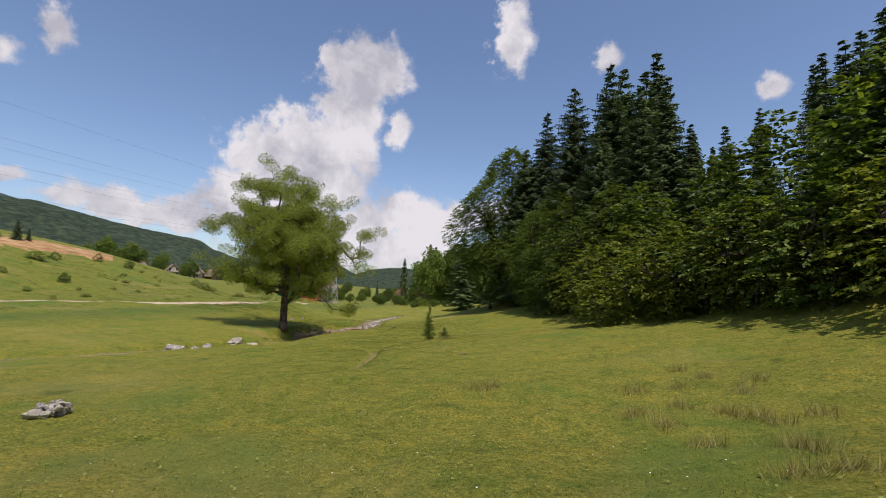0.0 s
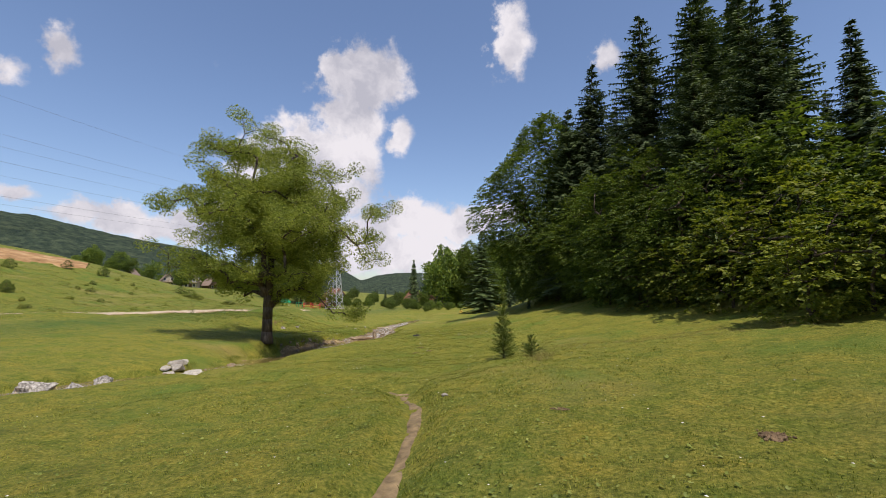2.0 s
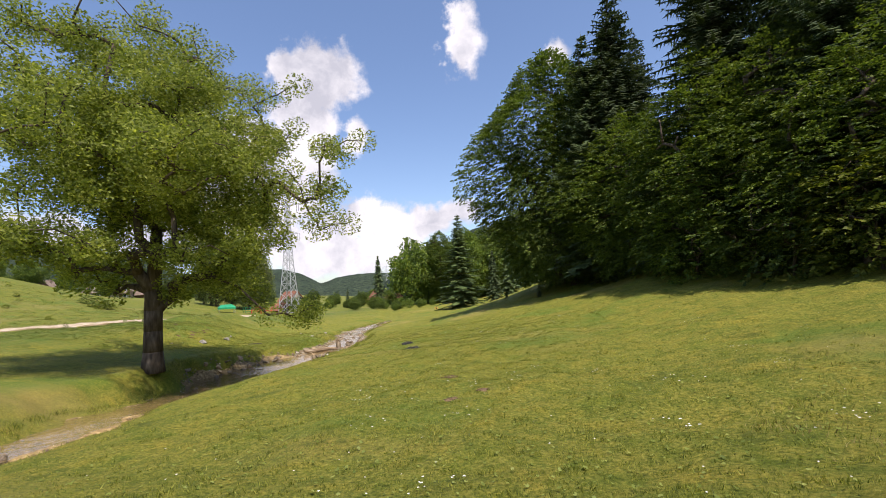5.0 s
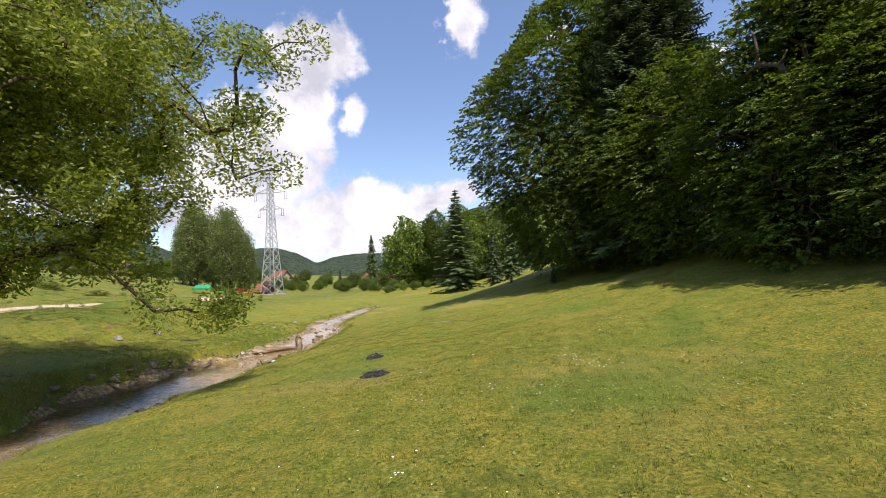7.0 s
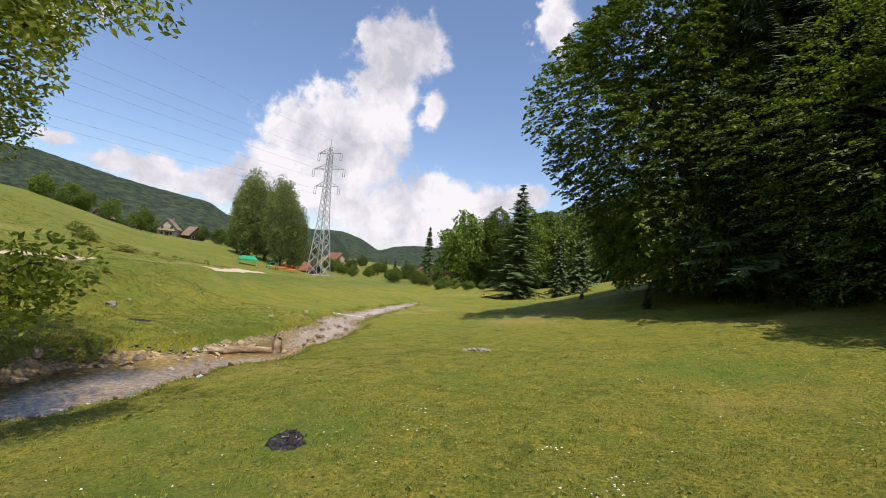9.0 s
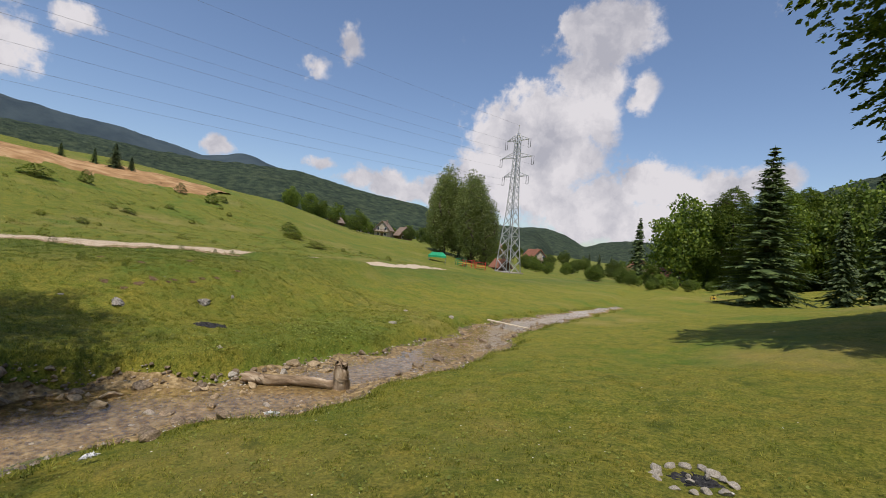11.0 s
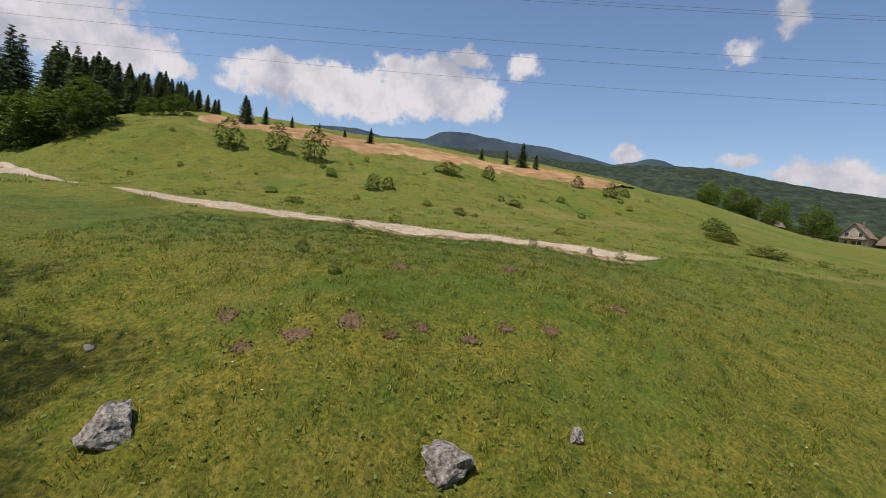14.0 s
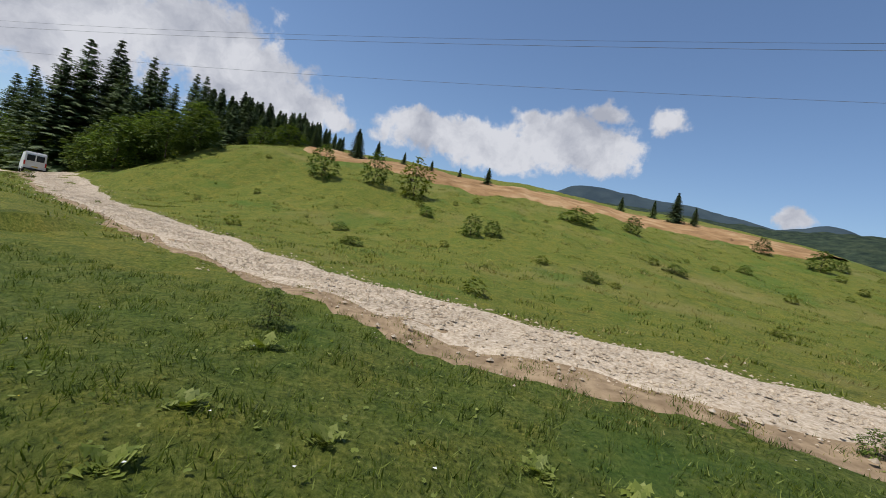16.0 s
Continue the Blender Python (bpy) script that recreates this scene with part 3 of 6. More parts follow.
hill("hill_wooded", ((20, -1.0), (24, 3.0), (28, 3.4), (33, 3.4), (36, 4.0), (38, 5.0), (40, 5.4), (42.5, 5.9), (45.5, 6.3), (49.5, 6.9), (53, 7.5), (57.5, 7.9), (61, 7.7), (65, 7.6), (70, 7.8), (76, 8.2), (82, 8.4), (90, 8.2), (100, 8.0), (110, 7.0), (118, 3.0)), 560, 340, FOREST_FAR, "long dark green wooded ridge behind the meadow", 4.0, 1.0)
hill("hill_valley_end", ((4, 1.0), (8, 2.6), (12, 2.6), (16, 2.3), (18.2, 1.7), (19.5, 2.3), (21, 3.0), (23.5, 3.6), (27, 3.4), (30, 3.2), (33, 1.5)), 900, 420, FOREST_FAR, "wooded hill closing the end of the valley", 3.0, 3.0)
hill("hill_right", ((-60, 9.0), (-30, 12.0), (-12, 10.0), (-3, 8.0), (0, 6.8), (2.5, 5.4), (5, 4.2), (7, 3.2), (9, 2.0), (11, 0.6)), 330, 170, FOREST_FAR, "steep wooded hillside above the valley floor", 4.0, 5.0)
hill("hill_mountain", ((38, 4.0), (46, 6.0), (53, 7.4), (57, 8.1), (60.3, 9.0), (62.5, 8.5), (64.5, 8.2), (67, 8.7), (70, 9.2), (73, 9.8), (76.5, 10.1), (80, 10.4), (82.5, 10.7), (85, 10.5), (87.5, 9.5), (92, 9.3), (96, 9.8), (104, 8.8), (116, 6.0)), 2600, 900, FOREST_HAZED, "distant forested mountain range with blue haze in its colour", 9.0, 2.0)


# ---- trees ----
def conifer_mesh(seed, h=20.0, r=3.6, levels=50, per=9, bare=0.05, mat=None, ragged=0.25, name="crown", twigw=0.10, dense=4.4, taper=0.75, fine=0.7):
    """Whorls of drooping boughs, each with side twigs."""
    rng = np.random.default_rng(seed)
    tris = []
    for i in range(levels):
        t = bare + (1 - bare) * (i + rng.uniform(-0.3, 0.3)) / levels
        z0 = h * t
        ln = r * (1 - t) ** taper * min(1.0, 0.55 + t * 6)
        ln = max(ln, 0.25)
        for k in range(per if t < 0.85 else 5):
            a = 2 * math.pi * (k + rng.uniform(0, 1)) / per + i * 2.4
            L_ = ln * rng.uniform(1 - 2 * ragged, 1 + ragged * 0.6)
            rise = 0.35 * t + 0.05 - 0.45 * (1 - t) * rng.uniform(0.4, 1.0)
            d = np.array((math.cos(a), math.sin(a), 0.0))
            side = np.array((-math.sin(a), math.cos(a), 0.0))
            m = max(3, int(L_ * dense))
            for q in range(m):
                u = (q + 0.6) / m
                p = d * L_ * u + np.array((0, 0, z0 + rise * L_ * u - 0.16 * L_ * u * u + (0.18 * L_ * max(0, u - 0.6))))
                tw = (0.40 * L_ * (1 - u) + 0.42) * fine
                for sgn in (-1, 1):
                    tip = p + d * tw * rng.uniform(0.45, 0.8) + side * sgn * tw * rng.uniform(0.4, 0.85) + np.array((0, 0, -tw * rng.uniform(0.05, 0.5)))
                    w = side * sgn * 0.05 + np.array((0, 0, twigw * 0.8)) + d * -twigw
                    tris += [p - w * 0.5, p + w * 0.5, tip]
                if dense > 2:
                    tip = p + d * rng.uniform(0.0, 0.2) + side * rng.uniform(-0.1, 0.1) - np.array((0, 0, rng.uniform(0.15, 0.4)))
                    tris += [p - d * 0.05, p + d * 0.05, tip]
            e = d * L_ + np.array((0, 0, z0 + rise * L_ - 0.09 * L_))
            b = d * L_ * 0.55 + np.array((0, 0, z0 + rise * L_ * 0.55 - 0.05 * L_))
            tris += [b - side * 0.13, b + side * 0.13, e]
    tris += [np.array((-0.09, 0, h * 0.93)), np.array((0.09, 0, h * 0.93)), np.array((0, 0, h * 1.01))]
    return flat_mesh(name, np.array(tris), 3, mat or NEEDLES)


def trunk_mesh(h, r, name="trunk", lean=0.0, sides=8, seed=0):
    rng = random.Random(seed)
    bm = bmesh.new()
    pts = [(lean * i / 6 * h + rng.uniform(-1, 1) * 0.02 * h * (i > 0), rng.uniform(-1, 1) * 0.012 * h * (i > 0), h * i / 6 - 0.3 * (i == 0)) for i in range(7)]
    tube(bm, pts, [r * (1.35 if i == 0 else 1 - 0.92 * i / 6) for i in range(7)], sides)
    me = bpy.data.meshes.new(name)
    bm.to_mesh(me)
    bm.free()
    me.materials.append(BARK)
    return me


def leaves_at(rng, centers, spread, count, size, squash=0.75, long=1.6, hang=0.0, level=0.0):
    """Leaf quads scattered round centres."""
    c = np.repeat(centers, count, axis=0)
    n = len(c)
    off = rng.normal(0, 1, (n, 3))
    off *= np.minimum(1.0, 1.38 / (np.linalg.norm(off, axis=1, keepdims=True) + 1e-9)) * rng.uniform(0.75, 1.0, (n, 1))
    off *= spread * 1.15
    off[:, 2] *= squash
    p = c + off
    a = rng.normal(0, 1, (n, 3))
    a[:, 2] = a[:, 2] * 0.6 - hang
    a /= np.linalg.norm(a, axis=1, keepdims=True) + 1e-9
    a[:, 2] *= 1 - level
    b = np.cross(a, np.stack([rng.normal(0, 1 - level, n), rng.normal(0, 1 - level, n), np.ones(n) * (0.2 + level)], -1))
    b /= np.linalg.norm(b, axis=1, keepdims=True) + 1e-9
    s = size * rng.uniform(0.6, 1.3, (n, 1))
    A, B = a * s * long * 0.5, b * s * 0.5
    return np.stack([p - A, p + B, p + A, p - B], 1).reshape(-1, 3)


def broadleaf(seed, h, rad, crown_lo, clumps, per, leaf, spread, mat, trunk_r, fork=0.28, egg=0.0, long=1.6, hang=0.0, wood=True, extra=(), shell=0.45, squash=0.75, level=0.0, gap=0.9, power=0.46, boughs=0, bough_gap=2.6, bough_r=1.2):
    """Trunk with limbs grown out to leaf clumps in an egg-shaped crown, singly or gathered on boughs. Returns the meshes of wood and leaves."""
    rng = np.random.default_rng(seed)
    cz, hz = (h + crown_lo) / 2, (h - crown_lo) / 2
    pts = []
    tries = 0
    while len(pts) < clumps and tries < clumps * 60:
        tries += 1
        v = rng.normal(0, 1, 3)
        v /= np.linalg.norm(v)
        rr = rng.uniform(shell, 1.0) ** 0.6
        p = v * rr
        wide = 1 - egg * p[2]
        q = np.array((p[0] * rad * wide, p[1] * rad * wide, cz + p[2] * hz))
        if all(np.linalg.norm(q - o) > spread * gap for o in pts):
            pts.append(q)
    if boughs:
        heads = []
        for q in [np.array(e, float) for e in extra] + pts:
            if len(heads) < boughs + len(extra) and all(np.linalg.norm(q - o) > bough_gap for o in heads):
                heads.append(q)
        pts = []
        for q in heads:
            out = np.array((q[0], q[1], 0.0))
            out /= np.linalg.norm(out) + 1e-6
            for k in range(rng.integers(5, 10)):
                v = rng.normal(0, 1, 3) * (1.0, 1.0, 0.6) * bough_r
                pts.append(q + v + out * 0.4 * v[2] - np.array((0, 0, 0.12 * abs(v @ out))))
    else:
        pts += [np.array(e, float) for e in extra]
    nodes = [np.array((0, 0, h * fork * i / 4)) for i in range(5)]
    parent = [-1, 0, 1, 2, 3]
    nodes += [np.array((rng.normal(0, 0.02) * h, rng.normal(0, 0.02) * h, h * (fork + 0.16 * i))) for i in (1, 2, 3)]
    parent += [4, 5, 6]
    ends = []
    for p in sorted(pts, key=lambda q: np.linalg.norm(q - nodes[4])):
        cost = [np.linalg.norm(p - n) + (0 if n[2] < p[2] + 0.3 else (n[2] - p[2]) * 0.7) + (0 if i >= 3 else 50) for i, n in enumerate(nodes)]
        i = int(np.argmin(cost))
        a, ln = nodes[i], np.linalg.norm(p - nodes[i])
        steps = max(2, int(ln / (0.09 * h)))
        last = i
        for k in range(1, steps + 1):
            u = k / steps
            bend = rng.normal(0, 0.05 * ln, 3) * (u < 1)
            q = a + (p - a) * u + np.array((0, 0, 0.14 * ln * math.sin(math.pi * u))) + bend
            nodes.append(q); parent.append(last)
            last = len(nodes) - 1
        ends.append(last)
    load = np.zeros(len(nodes))
    for e in ends:
        while e >= 0:
            load[e] += 1
            e = parent[e]
    wood_me = None
    if wood:
        bm = bmesh.new()
        top = load[0]
        R = trunk_r * (np.maximum(load, 0.6) / top) ** power
        R[0] *= 1.35; R[1] *= 1.08
        for i, pa in enumerate(parent):
            if pa >= 0 and load[i] > 0:
                tube(bm, (nodes[pa], nodes[i]), (max(R[pa] if pa < 5 else min(R[pa], R[i] * 1.25), 0.012), max(R[i], 0.012)), 8 if R[i] > 0.1 else 5)
        wood_me = bpy.data.meshes.new("trunk")
        bm.to_mesh(wood_me)
        bm.free()
        wood_me.materials.append(BARK)
    C = np.array(pts)
    mids = np.array([nodes[parent[e]] for e in ends])
    allc = np.concatenate([C, 0.5 * C + 0.5 * mids])
    verts = leaves_at(rng, allc, spread, per // 2, leaf, squash, long, hang, level)
    return wood_me, flat_mesh("crown", verts, 4, mat)


def tree_thing(name, wood, crown, m, label, category, group=""):
    t = thing(name, m, label, category, group)
    if wood is not None:
        part("trunk", wood, None, t)
    part("crown", crown, None, t)
    return t


def on_ground(x, y, scale=1.0, turn=0.0, sink=0.0, sz=None):
    return Matrix.Translation((x, y, ground_z(x, y) - sink)) @ Matrix.Rotation(turn, 4, "Z") @ Matrix.Diagonal((scale, scale, sz or scale, 1))


rng0 = random.Random(11)

# the lone tree on the stream bank
wood, crown = broadleaf(5, 22.0, 8.4, 4.6, 400, 600, 0.083, 0.66, WILLOW, 0.49, fork=0.22, egg=0.12, long=2.4, hang=0.2, gap=1.2, power=0.46, boughs=46, bough_gap=2.75, bough_r=0.95,
                        extra=((11.0, 1.8, 13.2), (10.2, 1.4, 9.0), (8.4, 1.6, 11.2), (6.8, 3.1, 3.0), (7.6, 3.8, 5.2), (5.4, 3.3, 7.5), (5.0, 1.3, 11.4), (2.8, 6.2, 15.4),
                               (-7.8, -4.6, 13.4), (-6.8, -4.2, 9.0), (-0.5, -0.3, 22.0), (-2.8, -1.7, 18.8), (2.2, 1.4, 20.0), (4.8, 3.0, 17.6)), shell=0.25, squash=0.78)
lone = tree_thing("willow_tree", wood, crown, on_ground(-23.5, 48.4, sink=0.1), "large spreading willow with pale green leaves on the stream bank", "tree")

# conifers
CONIFERS = [(trunk_mesh(19.5, 0.3, seed=s), conifer_mesh(20 + s, 20.0, 4.4 + 0.4 * (s % 3), 62, 11, 0.04 + 0.03 * (s % 2), twigw=0.13, taper=0.72, fine=0.8)) for s in range(4)]
CONIFERS_FAR = [(trunk_mesh(19.5, 0.3, seed=s, sides=5), conifer_mesh(30 + s, 20.0, 4.6 + 0.5 * s, 42, 8, 0.03, twigw=0.7, dense=1.0, taper=0.95, fine=1.0)) for s in range(3)]
CONIFERS_MID = [(trunk_mesh(19.5, 0.3, seed=s, sides=6), conifer_mesh(36 + s, 20.0, 4.2 + 0.5 * s, 52, 9, 0.03, twigw=0.22, dense=3.6, taper=0.85, fine=0.9)) for s in range(3)]
conifer_count = [0]


def conifer(x, y, h, label="tall dark green spruce in the dense forest edge", group="spruces of the forest", wide=1.0, far=False, mid=False):
    i = conifer_count[0]
    conifer_count[0] += 1
    w, c = CONIFERS_MID[i % 3] if mid else CONIFERS_FAR[i % 3] if far else CONIFERS[i % 4]
    s = h / 20.0
    m = Matrix.Translation((x, y, ground_z(x, y) - 0.15)) @ Matrix.Rotation(rng0.uniform(0, 6.28), 4, "Z") @ Matrix.Diagonal((s * wide, s * wide, s, 1))
    return tree_thing("spruce_tree", w, c, m, label, "tree", group)


for x, y, h in ((13.9, 75.0, 35.1), (10.0, 73.7, 29.2), (16.4, 58.9, 32.5), (20.4, 53.4, 32.5), (31.2, 67.2, 36.4), (24.1, 60.8, 33.8), (17.9, 49.2, 23.4), (22.1, 46.0, 24.7), (12.1, 73.7, 28.6), (18.1, 78.9, 28.6), (27.4, 51.8, 27.3), (26.1, 56.9, 31.2),
                (52.7, 77.6, 24.7), (58.0, 71.1, 28.6), (62.7, 67.2, 31.2), (48.0, 77.6, 19.5), (35.4, 35.0, 19.5), (38.1, 29.8, 22.1), (30.1, 24.7, 16.9), (26.1, 33.7, 15.6), (26.8, 16.9, 15.6), (34.1, 19.5, 20.8), (30.1, 7.9, 18.2), (40.7, 24.7, 23.4), (26.1, 41.4, 18.2), (36.7, 10.5, 22.1), (44.7, 32.4, 23.4)):
    conifer(x, y, h, mid=x > 25)
for k in range(26):
    x, y = rng0.uniform(25, 82), rng0.uniform(0, 96)
    if not (33 < x < 51 and 44 < y < 78):
        conifer(x, y, rng0.uniform(17, 27), far=True)

# broadleaved trees and shrubs of the forest edge
def spray_crown(seed, h, rad, lo, sprays, per, leaf, mat, length):
    """Crown of flat drooping leaf sprays laid over a lumpy egg, as beeches and hazels carry them."""
    rng = np.random.default_rng(seed)
    z = rng.uniform(0, 1, sprays * 3)
    prof = np.sin(np.pi * np.clip(0.16 + 0.84 * z, 0, 1)) ** 0.75
    keep = rng.random(len(z)) < prof
    z, prof = z[keep][:sprays], prof[keep][:sprays]
    n = len(z)
    a = rng.uniform(0, 6.283, n)
    ph = rng.uniform(0, 6.283, 6)
    lump = 1 + 0.16 * np.sin(2 * a + 5 * z + ph[0]) + 0.14 * np.sin(3 * a - 9 * z + ph[1]) + 0.10 * np.sin(5 * a + 14 * z + ph[2]) + 0.08 * np.sin(21 * z + ph[3])
    R = np.maximum(rad * prof * lump * rng.uniform(0.45, 1.0, n) ** 0.45 - length * 0.8, 0.05)
    d = np.stack([np.cos(a), np.sin(a), np.zeros(n)], -1)
    base = d * R[:, None] + np.stack([np.zeros(n), np.zeros(n), lo + (h - lo) * z], -1)
    turn = rng.normal(0, 0.5, n)
    a = a + turn
    d = np.stack([np.cos(a), np.sin(a), np.zeros(n)], -1)
    side = np.stack([-np.sin(a), np.cos(a), np.zeros(n)], -1)
    L_ = length * rng.uniform(0.6, 1.35, n)
    slope = 0.75 * z - 0.38 + rng.normal(0, 0.2, n)
    rep = lambda q: np.repeat(q, per, axis=0)
    m = n * per
    u = rng.uniform(0, 1, m) ** 0.8
    v = rng.uniform(-1, 1, m)
    Lr, D, S = rep(L_), rep(d), rep(side)
    up = np.array((0, 0, 1.0))
    p = rep(base) + D * (Lr * u)[:, None] + S * (v * Lr * 0.45 * (1 - 0.7 * u))[:, None] + up * (rep(slope) * Lr * u - 0.22 * Lr * u * u + rng.normal(0, 0.03, m) * Lr)[:, None]
    ax = D * 0.8 + S * (v * 0.9)[:, None] + rng.normal(0, 0.25, (m, 3)) + up * (rep(slope) * 0.6 - 0.35 * u)[:, None]
    ax /= np.linalg.norm(ax, axis=1, keepdims=True)
    nb = np.cross(ax, up + rng.normal(0, 0.38, (m, 3)))
    nb /= np.linalg.norm(nb, axis=1, keepdims=True) + 1e-9
    s = leaf * rng.uniform(0.6, 1.3, (m, 1))
    A, B = ax * s * 0.8, nb * s * 0.5
    return flat_mesh("crown", np.stack([p - A, p + B, p + A, p - B], 1).reshape(-1, 3), 4, mat)


BEECHES = [(broadleaf(40 + s, 14.4, 4.0, 1.5, 34, 2, 0.1, 0.6, BEECH, 0.28, fork=0.2)[0], spray_crown(40 + s, 15.0, 5.6, 0.4, 1500, 22, 0.122, BEECH, 1.0)) for s in range(3)]
BEECHES_FAR = [broadleaf(50 + s, 15.0, 5.2, 0.6, 70, 84, 0.40, 0.9, BEECH, 0.3, fork=0.2, egg=0.1, long=1.3, shell=0.6, squash=0.6, wood=False) for s in range(3)]
BEECHES_FAR = [(trunk_mesh(9.0, 0.25, seed=50 + s, sides=5), c) for s, (w, c) in enumerate(BEECHES_FAR)]
BEECHES_TALL = [(BEECHES[s][0], spray_crown(45 + s, 15.0, 5.6, 0.3, 3000, 24, 0.092, BEECH, 0.85)) for s in range(2)]
BEECH_GIANT = (BEECHES[1][0], spray_crown(49, 15.0, 5.9, 0.4, 9500, 20, 0.096, BEECH, 0.55))
BEECHES_MID = [(BEECHES_FAR[s][0], spray_crown(47 + s, 15.0, 5.6, 0.2, 420, 14, 0.34, BEECH, 1.5)) for s in range(3)]
SHRUBS = [(broadleaf(60 + s, 4.6, 1.9, 0.4, 22, 2, 0.1, 0.3, BEECH, 0.07, fork=0.1)[0], spray_crown(60 + s, 5.0, 2.7, 0.0, 330, 15, 0.12, BRIGHT if s == 1 else BEECH, 0.62)) for s in range(3)]


def beech(x, y, h, wide=1.0, v=0, label="dense dark green beech at the forest edge with low branches", group="beeches of the forest", far=False, mid=False):
    s = h / 15.0
    W, C = BEECH_GIANT if h > 30 else BEECHES_TALL[v % 2] if h > 18 and not far else (BEECHES_FAR if far else BEECHES_MID if mid else BEECHES)[v % 3]
    m = Matrix.Translation((x, y, ground_z(x, y) - 0.15)) @ Matrix.Rotation(rng0.uniform(0, 6.28), 4, "Z") @ Matrix.Diagonal((s * wide, s * wide, s, 1))
    return tree_thing("beech_tree", W, C, m, label, "tree", group)


SHRUBS_MID = [(None, spray_crown(66 + s, 5.0, 2.6, 0.0, 330, 9, 0.2, BRIGHT if s == 1 else BEECH, 0.6)) for s in range(3)]


TINY = spray_crown(70, 5.0, 3.2, 0.0, 90, 7, 0.45, BRIGHT, 1.0)


def shrub(x, y, h, v=0, wide=1.0, label="leafy green hazel shrub at the forest edge", group="shrubs of the forest edge", name="shrub", sink=0.1, mid=False):
    s = h / 5.0
    m = Matrix.Translation((x, y, ground_z(x, y) - sink)) @ Matrix.Rotation(rng0.uniform(0, 6.28), 4, "Z") @ Matrix.Diagonal((s * wide, s * wide, s, 1))
    return tree_thing(name, SHRUBS[v % 3][0], (SHRUBS_MID if mid else SHRUBS)[v % 3][1], m, label, "shrub", group)


for i, (x, y, h, w) in enumerate(((7.3, 82.5, 32.0, 0.84), (8.4, 79.2, 24.7, 0.85), (12.0, 69.0, 16.9, 0.95), (13.4, 58.5, 13.0, 1.05), (13.3, 51.8, 11.7, 1.1), (14.7, 45.3, 11.1, 1.05), (12.8, 84.0, 26.0, 0.9), (12.6, 61.5, 11.1, 1.1), (20.1, 38.9, 13.0, 1.0), (22.8, 29.8, 12.3, 1.0), (20.1, 53.1, 13.0, 1.0), (24.8, 23.4, 13.0, 1.0), (26.1, 14.4, 13.0, 1.0), (12.1, 76.3, 19.5, 1.0), (11.6, 72.4, 15.5, 1.0), (12.6, 65.6, 15.5, 1.0), (13.6, 56.5, 16.9, 1.0), (16.0, 51.1, 15.6, 1.0), (18.8, 44.0, 14.3, 1.0))):
    beech(x, y, h, w, i, mid=x > 19)
for i, (x, y, h, v) in enumerate(((14.7, 36.9, 7.3, 1), (17.3, 33.7, 8.5, 1), (16.3, 40.2, 7.8, 0), (19.2, 29.2, 7.3, 2), (18.7, 32.4, 7.2, 0), (20.0, 24.7, 7.3, 1), (21.0, 19.5, 7.8, 2), (21.8, 14.4, 7.3, 0), (23.4, 9.2, 7.8, 1), (12.5, 47.3, 6.5, 2), (10.9, 54.3, 6.0, 0),
                                (11.9, 60.2, 5.5, 2), (13.6, 43.4, 6.2, 1), (20.0, 27.3, 3.9, 1), (24.1, 4.0, 7.8, 2), (10.5, 69.8, 5.2, 0), (9.8, 74.3, 5.2, 2))):
    shrub(x, y, h, v)
for x, y, h in ((13.6, 27.6, 4.6), (15.4, 26.6, 5.6), (18.0, 25.4, 6.6), (19.4, 22.6, 5.6), (21.6, 19.6, 6.8), (22.4, 16.6, 5.4), (23.4, 14.2, 6.4)):
    shrub(x, y, h, 1, 1.05, "sunlit yellow-green hazel shrub before the dark forest")

# young spruces in the meadow
def young_spruce_mesh(seed, h, r):
    """Open, upward-pointing young boughs set with short needles."""
    rng = np.random.default_rng(seed)
    tris = []
    levels = int(h * 12)
    for i in range(levels):
        t = (i + 0.5) / levels
        ln = r * ((1 - t) ** 0.9 if t < 0.5 else 0.72 * (1 - t) ** 0.55) * rng.uniform(0.55, 1.1) + 0.10
        for k in range(7 if t < 0.5 else 3):
            a = rng.uniform(0, 6.283)
            d = np.array((math.cos(a), math.sin(a), 0.25 + 1.0 * t + rng.uniform(-0.15, 0.2)))
            d /= np.linalg.norm(d)
            o = np.array((0, 0, 0.03 + h * t * 0.93))
            n = max(14, int(ln * 110))
            for q in range(n):
                p = o + d * ln * (q + rng.uniform()) / n
                g = d * 0.6 + rng.normal(0, 0.6, 3)
                g /= np.linalg.norm(g)
                w = np.cross(g, rng.normal(0, 1, 3))
                w /= np.linalg.norm(w) + 1e-9
                L_ = 0.075 * rng.uniform(0.7, 1.4)
                tris += [p - w * 0.013, p + w * 0.013, p + g * L_]
    for q in range(60):
        p = np.array((0, 0, h * (0.9 + 0.12 * rng.uniform())))
        g = rng.normal(0, 0.4, 3) + (0, 0, 0.7)
        w = np.cross(g, rng.normal(0, 1, 3))
        w /= np.linalg.norm(w) + 1e-9
        tris += [p - w * 0.008, p + w * 0.008, p + g * 0.09]
    return flat_mesh("crown", np.array(tris), 3, YOUNG_NEEDLES)


tree_thing("young_spruce", trunk_mesh(2.6, 0.035, seed=3, sides=5), young_spruce_mesh(3, 2.85, 0.55), on_ground(0.12, 24.2), "slender young spruce with bright new shoots standing alone in grass", "tree")
tree_thing("young_spruce", trunk_mesh(0.75, 0.02, seed=4, sides=5), young_spruce_mesh(4, 0.85, 0.55), on_ground(1.25, 24.9), "low bushy young spruce beside a taller one", "tree")


